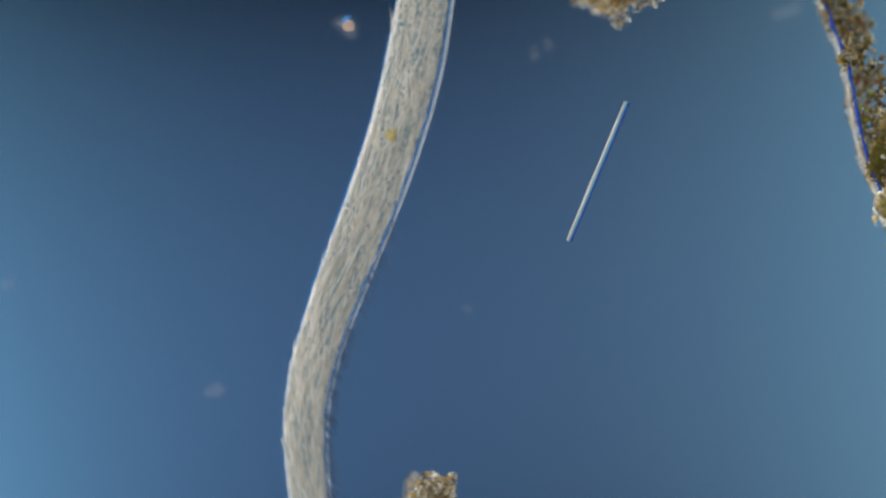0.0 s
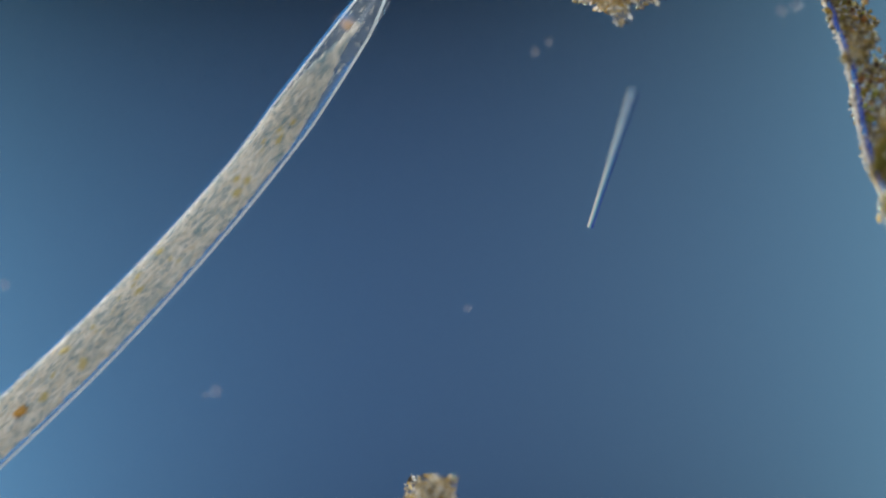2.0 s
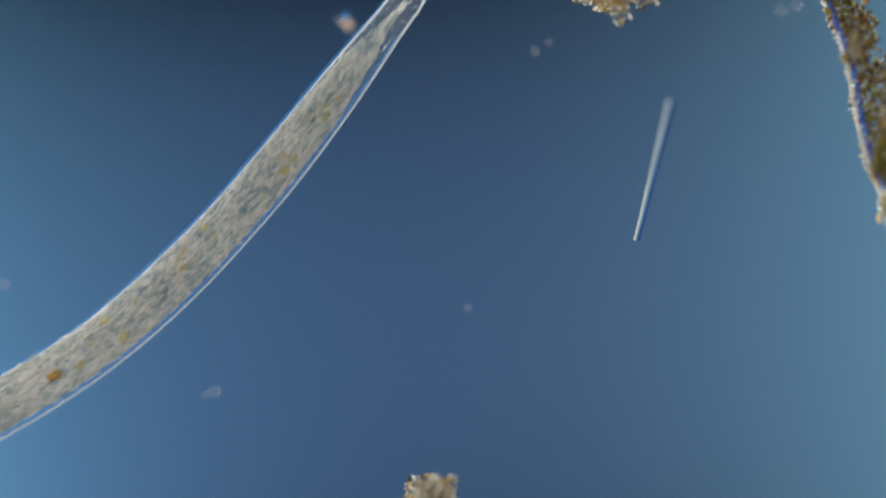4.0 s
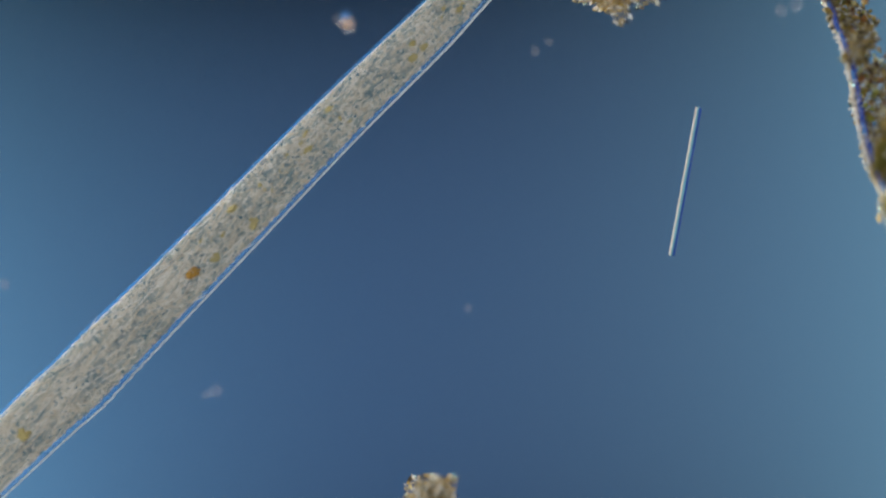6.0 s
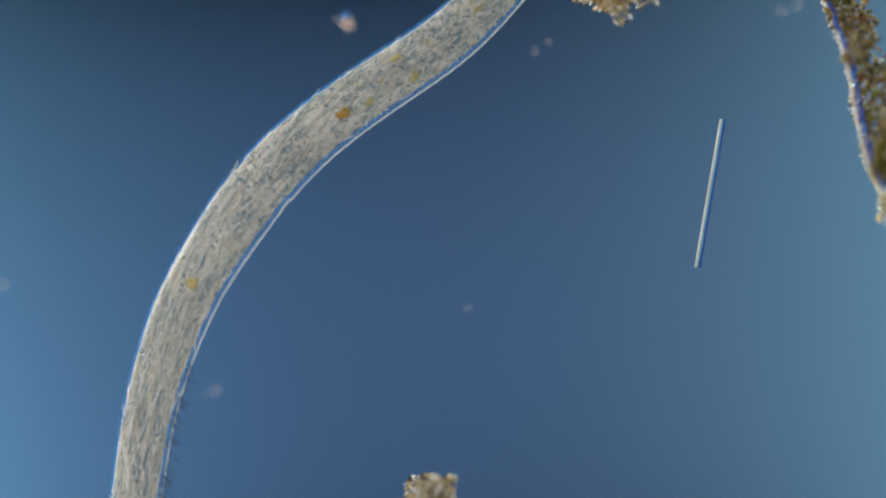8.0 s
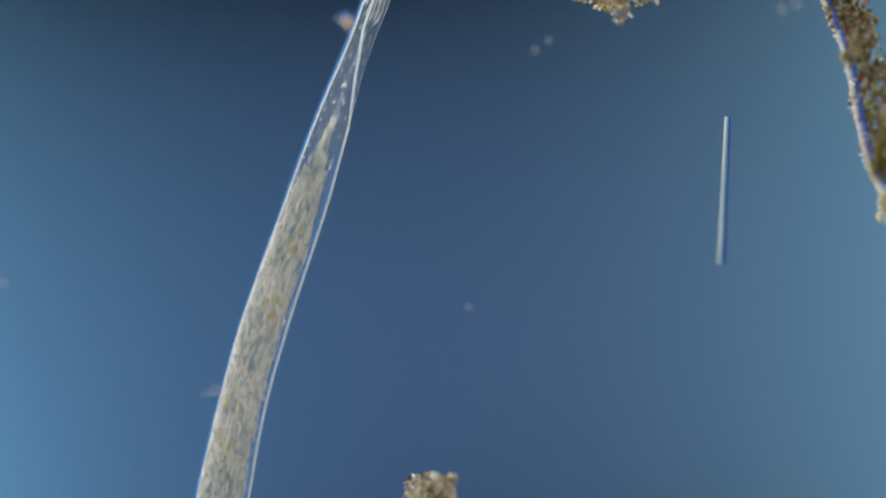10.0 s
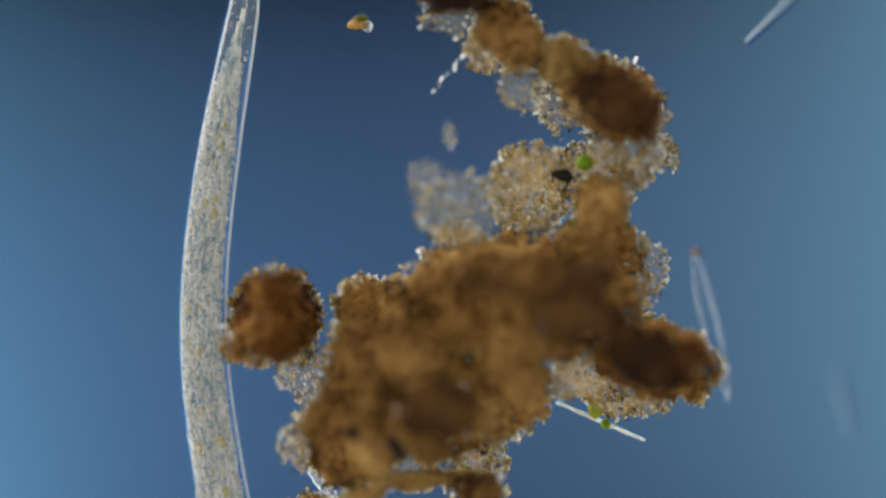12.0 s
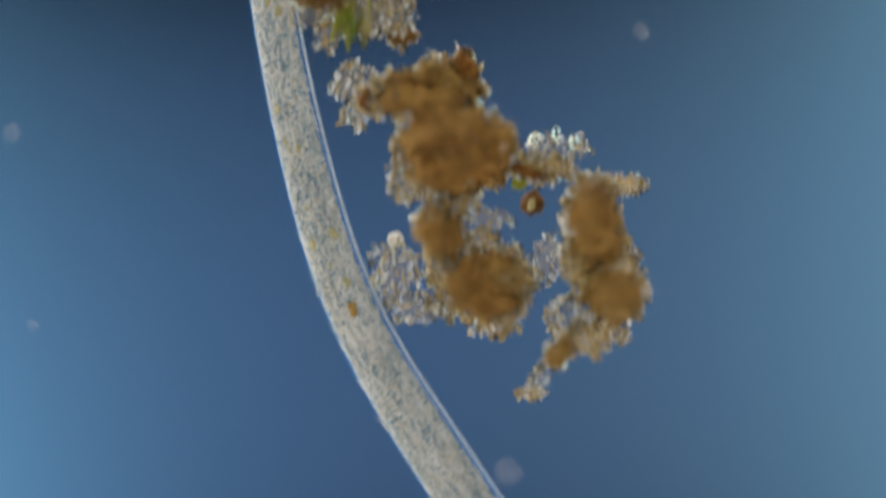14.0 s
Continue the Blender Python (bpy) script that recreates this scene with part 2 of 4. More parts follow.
def vec(tree, op, a, b):
    n = node(tree, "ShaderNodeVectorMath", operation=op)
    for i, v in enumerate((a, b)):
        if isinstance(v, tuple):
            n.inputs[i].default_value = v
        elif op == "SCALE" and i == 1:
            tree.links.new(v, n.inputs["Scale"])
        else:
            tree.links.new(v, n.inputs[i])
    return n.outputs[0]


# the field's uneven brightness is painted into the plane's emission colour
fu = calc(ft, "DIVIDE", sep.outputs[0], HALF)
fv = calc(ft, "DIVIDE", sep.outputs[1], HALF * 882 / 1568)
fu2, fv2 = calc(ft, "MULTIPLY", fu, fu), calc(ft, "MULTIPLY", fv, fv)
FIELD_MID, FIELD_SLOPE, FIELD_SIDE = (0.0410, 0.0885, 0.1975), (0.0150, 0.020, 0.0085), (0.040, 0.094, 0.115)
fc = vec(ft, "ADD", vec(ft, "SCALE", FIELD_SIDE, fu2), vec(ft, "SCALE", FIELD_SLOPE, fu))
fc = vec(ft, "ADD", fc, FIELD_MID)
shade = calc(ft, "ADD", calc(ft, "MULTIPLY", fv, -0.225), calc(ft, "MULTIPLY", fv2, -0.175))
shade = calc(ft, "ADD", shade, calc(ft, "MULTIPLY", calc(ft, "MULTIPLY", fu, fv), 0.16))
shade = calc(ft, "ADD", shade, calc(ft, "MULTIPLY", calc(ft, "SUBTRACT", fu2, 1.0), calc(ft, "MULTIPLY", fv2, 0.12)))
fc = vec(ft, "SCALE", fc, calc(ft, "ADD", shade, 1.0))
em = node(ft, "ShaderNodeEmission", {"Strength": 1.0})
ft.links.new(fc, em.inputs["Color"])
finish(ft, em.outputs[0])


# ---- mesh helpers ----
def link_mesh(name, verts, faces, material, parent=None, label="", smooth=True):
    me = bpy.data.meshes.new(name)
    me.from_pydata([tuple(v) for v in verts], [], [tuple(f) for f in faces])
    if smooth:
        me.polygons.foreach_set("use_smooth", [True] * len(me.polygons))
    me.materials.append(material)
    me.update()
    ob = new(name, me)
    ob.parent = parent
    if label:
        ob["label"] = label
    return ob


def ico(sub):
    bm = bmesh.new()
    bmesh.ops.create_icosphere(bm, subdivisions=sub, radius=1.0)
    v = np.array([p.co[:] for p in bm.verts])
    f = np.array([[p.index for p in q.verts] for q in bm.faces])
    bm.free()
    return v, f


ICO = {k: ico(k) for k in (1, 2, 3, 4, 5)}


def tube(rings, sides, caps=True):
    """A skin over rings of (centre, across, up): both are vectors of the radius's length."""
    verts, faces = [], []
    for c, a, u in rings:
        for k in range(sides):
            w = 2 * math.pi * k / sides
            verts.append(Vector(c) + Vector(a) * math.cos(w) + Vector(u) * math.sin(w))
    for i in range(len(rings) - 1):
        for k in range(sides):
            p, q = i * sides + k, i * sides + (k + 1) % sides
            faces.append((p, q, q + sides, p + sides))
    if caps:
        faces.append(tuple(reversed(range(sides))))
        faces.append(tuple(range((len(rings) - 1) * sides, len(rings) * sides)))
    return verts, faces


def grains(name, centres, sizes, material, parent, rng, squash=(1, 1, 1), align=None, label="", sub=1):
    """Many small uneven grains as one mesh."""
    v, f = ICO[sub]
    n = len(centres)
    if n == 0:
        return None
    verts = np.repeat(v[None], n, 0) * (1 + rng.uniform(-0.3, 0.3, (n, len(v), 1)))
    verts = verts * (np.array(squash) * rng.uniform(0.6, 1.4, (n, 1, 3))) * np.array(sizes)[:, None, None]
    turn = rng.uniform(0, 2 * math.pi, n) if align is None else np.asarray(align) + rng.uniform(-0.35, 0.35, n)
    c, s = np.cos(turn)[:, None], np.sin(turn)[:, None]
    x, y = verts[:, :, 0] * c - verts[:, :, 1] * s, verts[:, :, 0] * s + verts[:, :, 1] * c
    verts = np.stack((x, y, verts[:, :, 2]), 2) + np.array(centres)[:, None, :]
    faces = (f[None] + (np.arange(n) * len(v))[:, None, None]).reshape(-1, 3)
    ob = link_mesh(name, verts.reshape(-1, 3), faces.tolist(), material, parent, label, smooth=False)
    ob["kind"] = "stuff"
    return ob


def thing(name, at, label, category, group=""):
    ob = new(name)
    ob.location = at
    ob.empty_display_size = 0.05
    return tagged(ob, label, category, group)


# ---- structure ----
def box(name, lo, hi, material, label):
    (x0, y0, z0), (x1, y1, z1) = lo, hi
    v = [(x, y, z) for z in (z0, z1) for y in (y0, y1) for x in (x0, x1)]
    f = [(0, 2, 3, 1), (4, 5, 7, 6), (0, 1, 5, 4), (2, 6, 7, 3), (0, 4, 6, 2), (1, 3, 7, 5)]
    return tagged(link_mesh(name, v, f, material, None, label, smooth=False), kind="structure")


box("ground", (-6, -8, -1.0), (6, 6, 0), glass, "clear glass microscope slide under the water drop")
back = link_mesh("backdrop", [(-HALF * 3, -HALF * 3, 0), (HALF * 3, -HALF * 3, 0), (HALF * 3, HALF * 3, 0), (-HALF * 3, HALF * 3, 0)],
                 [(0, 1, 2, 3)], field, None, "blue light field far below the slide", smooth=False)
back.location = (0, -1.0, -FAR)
tagged(back, kind="structure")


# ---- detritus ----
def shape_noise(p, scale, seed):
    return noise.fractal(Vector(p) * scale + Vector((seed * 7.3, seed * 3.1, seed)), 1.0, 2.0, 5)


KINDS = {"brown": (BROWN, BROWN_G, FLOC_GOLD), "dark": (DARK, DARK_G, FLOC_GOLD), "gold": (GOLD, GOLD_G, FLOC_GOLD), "grey": (GREY, PALE_G, FLOC),
         "rust": (RUST, BROWN_G, FLOC_GOLD), "umber": (UMBER, BROWN_G, FLOC_GOLD), "haze": (GREY, PALE_G, HAZE), "olive": (OLIVE, GOLD_G, FLOC_GOLD), "tan": (TAN, GOLD_G, FLOC_GOLD), "russet": (RUSSET, DARK_G, FLOC_GOLD), "moss": (OLIVE, MOSS_G, FLOC)}


def skin(name, cells, gx, gy, top, low, step, base, material, parent, rng):
    """A closed skin over the cells of a grid."""
    used = np.zeros(gx.shape, bool)
    for di in (0, 1):
        for dj in (0, 1):
            used[di:used.shape[0] - 1 + di, dj:used.shape[1] - 1 + dj] |= cells
    index = np.full(gx.shape, -1)
    index[used] = np.arange(int(used.sum()))
    n = int(used.sum())
    px, py = (gx[used] - 784) / 1000 - base.x, (441 - gy[used]) / 1000 - base.y
    px, py = px + rng.uniform(-0.3, 0.3, n) * step / 1000, py + rng.uniform(-0.3, 0.3, n) * step / 1000
    verts = np.vstack((np.stack((px, py, top[used] / 1000), 1), np.stack((px, py, low[used] / 1000), 1)))
    faces = []
    ci, cj = np.nonzero(cells)
    for i, j in zip(ci.tolist(), cj.tolist()):
        a, b, c, d = index[i, j], index[i, j + 1], index[i + 1, j + 1], index[i + 1, j]
        faces.append((a, d, c, b))
        faces.append((a + n, b + n, c + n, d + n))
        if i == 0 or not cells[i - 1, j]:
            faces.append((a, b, b + n, a + n))
        if i + 1 >= cells.shape[0] or not cells[i + 1, j]:
            faces.append((c, d, d + n, c + n))
        if j == 0 or not cells[i, j - 1]:
            faces.append((d, a, a + n, d + n))
        if j + 1 >= cells.shape[1] or not cells[i, j + 1]:
            faces.append((b, c, c + n, b + n))
    if faces:
        link_mesh(name, verts, faces, material, parent)


def pieces_of(cells):
    """The cells of a grid, piece by piece, without the smallest crumbs."""
    mark, found = np.zeros(cells.shape, int), 0
    for i, j in zip(*np.nonzero(cells)):
        if mark[i, j]:
            continue
        found += 1
        mark[i, j], todo = found, [(i, j)]
        while todo:
            p, q = todo.pop()
            for r, t in ((p - 1, q), (p + 1, q), (p, q - 1), (p, q + 1)):
                if 0 <= r < cells.shape[0] and 0 <= t < cells.shape[1] and cells[r, t] and not mark[r, t]:
                    mark[r, t] = found
                    todo.append((r, t))
    return [mark == k for k in range(1, found + 1) if (mark == k).sum() > 9]


def heap(parent, base, spots, kind, solid, lift, seed, fringe, dense):
    """One mass of matter: overlapping oval spots grown together, ragged at the edge, thick in the middle, with grains along its outline.
    Spots: x, y, rx, ry, turn in degrees, height; micrometres."""
    rng = np.random.default_rng(seed)
    core_mat, grain_mat, film_mat = KINDS[kind]
    step = 3.0 if sum(p[2] * p[3] for p in spots) < 9000 else 4.0
    reach = [1.3 * max(p[2], p[3]) for p in spots]
    x0, x1 = min(p[0] - r for p, r in zip(spots, reach)), max(p[0] + r for p, r in zip(spots, reach))
    y0, y1 = min(p[1] - r for p, r in zip(spots, reach)), max(p[1] + r for p, r in zip(spots, reach))
    gx, gy = np.meshgrid(np.arange(x0, x1, step), np.arange(y0, y1, step))
    total, tall, near = np.zeros_like(gx), np.zeros_like(gx), np.full_like(gx, -9.0)
    scale = np.zeros_like(gx)
    for x, y, rx, ry, turn, h in spots:
        c, s = math.cos(radians(-turn)), math.sin(radians(-turn))
        u, v = ((gx - x) * c + (gy - y) * s) / rx, (-(gx - x) * s + (gy - y) * c) / ry
        q = 1 - u * u - v * v
        w = np.exp(np.clip(6 * q, -30, 6))
        total, tall, scale, near = total + w, tall + w * h, scale + w * min(rx, ry), np.maximum(near, q)
    tall, scale = tall / np.maximum(total, 1e-12), scale / np.maximum(total, 1e-12)
    field = np.maximum(near, np.log(np.maximum(total, 1e-12)) / 6 - 0.05)
    rough = np.zeros_like(gx)
    knob = np.zeros_like(gx)
    for i in range(gx.shape[0]):
        for j in range(gx.shape[1]):
            if field[i, j] > -0.7:
                p = Vector((gx[i, j], gy[i, j], seed * 37.0))
                big, mid = noise.noise(p * 0.022), noise.noise(p * 0.06)
                fine_, finest = noise.noise(p * 0.13), noise.noise(p * 0.27)
                knob[i, j] = 0.4 * mid + 0.5 * fine_ + 0.4 * finest
                rough[i, j] = (0.42 * big + 0.46 * mid + 0.36 * fine_ + 0.22 * finest) * (1.2 if solid else 1.35)
    # roughness counts for less across a wide mass
    field = field + rough * np.clip(45.0 / np.maximum(scale, 1), 0.55, 1.15) + (0.06 if solid else 0.0)
    inside = field > 0
    height = tall * np.sqrt(np.clip(field, 0, 1)) * (1 + 0.28 * knob)
    sway = np.array([[noise.noise(Vector((x * 0.011, y * 0.011, seed * 5.1))) for x, y in zip(*row)] for row in zip(gx, gy)])
    mid_z = (FOCUS_Z * 1000 + np.clip((34 if solid else 16) + 62 * sway, -8, 80) if lift == 0 else lift + tall)
    top = np.maximum(2.0, mid_z + height * (1.0 if solid else 0.5))
    low = np.maximum(0.5, mid_z - height * (1.0 if solid else 0.5))
    # the closed skin
    cells = inside[:-1, :-1] & inside[1:, :-1] & inside[:-1, 1:] & inside[1:, 1:]
    for piece in pieces_of(cells):
        skin("mass" if solid else "floc", piece, gx, gy, top, low, step, base, core_mat if solid else film_mat, parent, rng)
    # a thin skirt of loose matter round a solid mass
    if solid and fringe > 0.2:
        loose = field > -0.22 * np.clip(45.0 / np.maximum(scale, 1), 0.4, 1.0) + 0.25 * knob
        thin = np.where(inside, np.minimum(height * 0.6, 10), 3.0)
        fold = loose[:-1, :-1] & loose[1:, :-1] & loose[:-1, 1:] & loose[1:, 1:]
        for piece in pieces_of(fold):
            skin("skirt", piece, gx, gy, mid_z + thin, np.maximum(0.5, mid_z - thin), step, base, film_mat, parent, rng)
    # grains, thickest along the outline
    flat = field.ravel()
    edge = np.clip(45.0 / np.maximum(scale.ravel(), 1), 0.3, 1.2)
    reach_out = -0.20 * edge if solid else -0.10 * edge
    weight = np.where(flat > reach_out, np.exp(-np.abs(flat) / ((0.30 if solid else 0.6) * edge)) + 0.05, 0)
    weight = weight * np.clip(0.75 + 1.5 * knob.ravel(), 0.12, 1.8)
    if weight.sum() <= 0:
        return
    count = int(min(9000, weight.sum() * step * step / (5.8 if solid else 5.0) * dense * fringe))
    if count < 3:
        return
    pick = rng.choice(len(flat), count, p=weight / weight.sum())
    f = flat[pick] / edge[pick]
    jx, jy = gx.ravel()[pick] + rng.uniform(-1, 1, count) * step, gy.ravel()[pick] + rng.uniform(-1, 1, count) * step
    zt = top.ravel()[pick] * rng.uniform(0.75, 1.02, count)
    zt = np.where(flat[pick] > 0.02, zt, FOCUS_Z * 1000 + (mid_z.ravel()[pick] - FOCUS_Z * 1000) * rng.uniform(-0.3, 1.2, count).clip(0) + rng.normal(0, 9, count))
    if not solid:
        zt = mid_z.ravel()[pick] + rng.uniform(-0.8, 0.8, count) * height.ravel()[pick] * 0.6
    pts = np.stack(((jx - 784) / 1000 - base.x, (441 - jy) / 1000 - base.y, np.maximum(zt, 2) / 1000), 1)
    size = rng.uniform(1.0, 1.85, count) ** 2.2 * (0.00105 if solid else 0.00086)
    dice = rng.uniform(size=count)
    outer = f + rng.normal(0, 0.16, count)
    warm = {"grey": 0.4, "gold": 0.85, "brown": 0.85, "rust": 0.9, "dark": 0.9, "umber": 0.9, "russet": 0.9, "tan": 0.8, "olive": 0.7, "haze": 0.5, "moss": 1.55}[kind]
    clear_ = (dice > 0.92) & (outer < 0.3)
    inner = (outer > (0.40 if kind == "gold" else 0.26)) & solid & ~clear_
    pale = (rng.uniform(size=count) > np.where(f < 0.04, warm * 0.55, warm)) & ~clear_ & ~inner
    gold = ~(clear_ | inner | pale)
    for name, mask, material in (("clear_crust", clear_, CLEAR_G), ("granular_crust", inner, grain_mat), ("pale_crust", pale, RIM_PALE), ("golden_crust", gold, MOSS_G if kind == "moss" else RIM_GOLD)):
        if mask.sum() > 2:
            grains(name, pts[mask], size[mask] * (1.5 if material is CLEAR_G else 1.0), material, parent, rng, sub=1, squash=(1.7, 0.8, 0.7))


def clump(name, x, y, lobes, label, category="detritus", dx=0, dy=0, seed=1):
    """A thing of several masses; spots of one kind at one height grow together."""
    base = place(x + dx, y + dy)
    ob = thing(name, base, label, category)
    masses = {}
    for spec in lobes:
        lx, ly, rx, ry = spec[:4]
        o = spec[4] if len(spec) > 4 else {}
        key = (o.get("kind", "brown"), o.get("solid", True), o.get("lift", 0), o.get("fringe", 1.0), o.get("dense", 1.0))
        masses.setdefault(key, []).append((lx + dx, ly + dy, rx, ry, o.get("rot", 0), o.get("tall", 0) or 0.55 * min(rx, ry)))
    for i, (key, spots) in enumerate(masses.items()):
        kind, solid, lift, fringe, dense = key
        heap(ob, base, spots, kind, solid, lift, seed * 100 + i, fringe, dense)
    return ob


def globule(parent, base, x, y, r, material, name="globule", label="", squash=(1, 1, 1), rot=0, z=None, seed=3, rough=0.06):
    v, f = ICO[3]
    mid = place(x, y) - base
    c, s = math.cos(radians(rot)), math.sin(radians(rot))
    zc = r * squash[2] / 1000 if z is None else z
    out = []
    for d in v:
        k = r / 1000 * (1 + rough * shape_noise(d, 1.5, seed))
        px, py = d[0] * k * squash[0], d[1] * k * squash[1]
        out.append((px * c - py * s + mid.x, px * s + py * c + mid.y, max(0.0005, d[2] * k * squash[2] + zc)))
    return link_mesh(name, out, f.tolist(), material, parent, label)


def strand(parent, base, pts, r, material, name="filament", label="", z=0.03, sides=8, taper=True):
    """A thread through points given in micrometres."""
    p = [place(*q) - base + Vector((0, 0, z)) for q in pts]
    dense = []
    for i in range(len(p) - 1):
        for k in range(6):
            dense.append(p[i].lerp(p[i + 1], k / 6))
    dense.append(p[-1])
    for _ in range(3):
        dense = [dense[0]] + [(dense[i - 1] + dense[i] * 2 + dense[i + 1]) / 4 for i in range(1, len(dense) - 1)] + [dense[-1]]
    rings = []
    for i, q in enumerate(dense):
        way = (dense[min(i + 1, len(dense) - 1)] - dense[max(i - 1, 0)]).normalized()
        side = way.cross(Vector((0, 0, 1))).normalized()
        k = r / 1000 * (1 + 0.15 * math.sin(i * 2.1))
        if taper:
            k *= 0.35 + 0.65 * math.sin(math.pi * (0.08 + 0.84 * i / (len(dense) - 1)))
        rings.append((q, side * k, side.cross(way) * k))
    v, f = tube(rings, sides)
    return link_mesh(name, v, f, material, parent, label)


# ---- the large clump and its neighbours ----
A = dict(dx=12, dy=1149)
core_lobes = [
    (930, 425, 215, 110, dict(kind="brown", rot=3)),
    (715, 520, 130, 105, dict(kind="brown", rot=30)),
    (775, 615, 140, 92, dict(kind="brown", fringe=0.7)),
    (635, 665, 92, 88, dict(kind="brown", tall=38)),
    (660, 450, 55, 60, dict(kind="brown", tall=30)),
    (1075, 345, 78, 62, dict(kind="brown", tall=40)),
    (905, 590, 85, 78, dict(kind="brown", tall=38, rot=25)),
    # umber sheets lifted above paint the thick middle dark, where less light passes
    (1040, 448, 95, 44, dict(kind="umber", rot=-12, lift=140, tall=22, fringe=0.05)),
    (960, 385, 150, 40, dict(kind="umber", lift=140, tall=22, fringe=0.05)),
]
upper_lobes = [
    # a third umber sheet painting the darkness of the thick lower middle
    (790, 620, 66, 50, dict(kind="umber", lift=140, tall=18, fringe=0.05)),
    (1172, 530, 108, 70, dict(kind="russet", rot=-16, tall=62)),
    # dark sheet over the russet lobe stands in for light lost through its thickness
    (1160, 526, 76, 50, dict(kind="dark", rot=-16, tall=26, lift=120, fringe=0.1)),
    (1060, 560, 80, 45, dict(kind="gold", tall=25, solid=False, dense=0.7)),
    (1135, 605, 60, 28, dict(kind="gold", tall=18, solid=False)),
    (955, 225, 66, 80, dict(kind="gold", tall=30, solid=False, dense=1.5)),
    (945, 262, 60, 45, dict(kind="gold", tall=30, solid=False, dense=1.5)),
    (1075, 265, 48, 56, dict(kind="brown", tall=34)),
    (1075, 205, 66, 62, dict(kind="gold", tall=34, solid=False, dense=1.3)),
]
rim_lobes = [
    (1180, 165, 34, 32, dict(kind="grey", tall=18, solid=False)),
    (1130, 200, 32, 30, dict(kind="gold", tall=20, solid=False)),
    (825, 245, 62, 44, dict(kind="haze", tall=34, lift=60, fringe=0.5, solid=False, dense=0.5)),
    (872, 258, 42, 46, dict(kind="haze", tall=30, lift=60, fringe=0.5, solid=False, dense=0.5)),
    (768, 222, 32, 40, dict(kind="haze", tall=26, lift=85, fringe=0.5, solid=False, dense=0.5)),
    (812, 136, 13, 17, dict(kind="haze", tall=14, lift=85, fringe=0.5, solid=False, dense=0.5)),
    (790, 275, 40, 30, dict(kind="haze", tall=24, lift=85, fringe=0.5, solid=False, dense=0.5)),
    (835, 312, 50, 26, dict(kind="gold", tall=22, solid=False)),
    (1165, 375, 34, 55, dict(kind="grey", tall=18, solid=False, dense=0.4)),
    (545, 555, 34, 48, dict(kind="grey", tall=18, solid=False, dense=0.5, rot=25)),
    (540, 680, 26, 42, dict(kind="grey", tall=18, solid=False, dense=0.7)),
]
lower_lobes = [
    (745, 742, 88, 17, dict(kind="gold", tall=14, rot=4)),
    (655, 772, 52, 15, dict(kind="gold", tall=14, rot=22)),
    (862, 762, 50, 34, dict(kind="umber", tall=40, lift=30)),
    (885, 830, 28, 52, dict(kind="gold", tall=16, rot=14, solid=False, dense=0.7)),
    (860, 705, 46, 36, dict(kind="gold", tall=22, solid=False)),
    (815, 805, 40, 26, dict(kind="grey", tall=16, lift=70, solid=False, dense=0.15, fringe=0.1, rot=-35)),
]
big = clump("detritus_clump", 850, 500, core_lobes + upper_lobes + rim_lobes + lower_lobes, "large ragged brown detritus clump with golden granular edges on the slide", seed=3, **A)
BIG = place(850 + 12, 500 + 1149)


def big_bits():
    def bit(x, y, r, material, name, label="", **kw):
        globule(big, BIG, x + 12, y + 1149, r, material, name, label, **kw)
    bit(1050, 182, 15, GREEN, "green_cell", "round green algal cell", z=0.06)
    bit(1035, 290, 11, LIME, "green_cell", "yellow-green algal cell", z=0.075)
    bit(1010, 205, 13, BLACK, "mineral_grain", "dark mineral grain", squash=(1.5, 0.8, 0.6), rot=-15, z=0.06, rough=0.3)
    bit(642, 655, 11, BLACK, "mineral_grain", "dark mineral grain", squash=(0.9, 1.4, 0.6), z=0.14, rough=0.3)
    bit(720, 682, 12, BLACK, "mineral_grain", "long dark mineral splinter", squash=(0.8, 2.4, 0.6), rot=32, z=0.14, rough=0.3)
    bit(1070, 618, 13, LIME, "green_cell", squash=(1, 1.3, 0.7), z=0.035)
    bit(1088, 645, 9, GREEN, "green_cell", z=0.03)
    strand(big, BIG, [(1012, 1755), (1075, 1782), (1130, 1806), (1170, 1823)], 2.8, CLEAR_G, "needle", "clear silica needle", z=0.03)
    strand(big, BIG, [(902, 1832), (914, 1850), (917, 1865)], 5, SILICA, "needle", z=0.03)
    strand(big, BIG, [(575, 1875), (600, 1905), (625, 1925)], 9, FILM, "film", "thin hyaline thread", z=0.02)


big_bits()
clump("detritus_ball", 503, 458, [
    (503, 452, 80, 76, dict(kind="russet", tall=62)),
    (462, 500, 48, 36, dict(kind="brown", tall=30)),
    (515, 520, 44, 22, dict(kind="gold", tall=20, solid=False)),
], "dark brown round ball of detritus touching the ciliate", seed=5, **A)
clump("detritus_lump", 577, 470, [
    (570, 440, 56, 58, dict(kind="tan", tall=45)),
    (585, 500, 46, 50, dict(kind="gold", tall=34, solid=False, dense=1.2)),
    (585, 540, 40, 24, dict(kind="grey", tall=20, solid=False)),
], "ochre oval detritus lump with a pale rim", seed=6, dx=11, dy=1533)

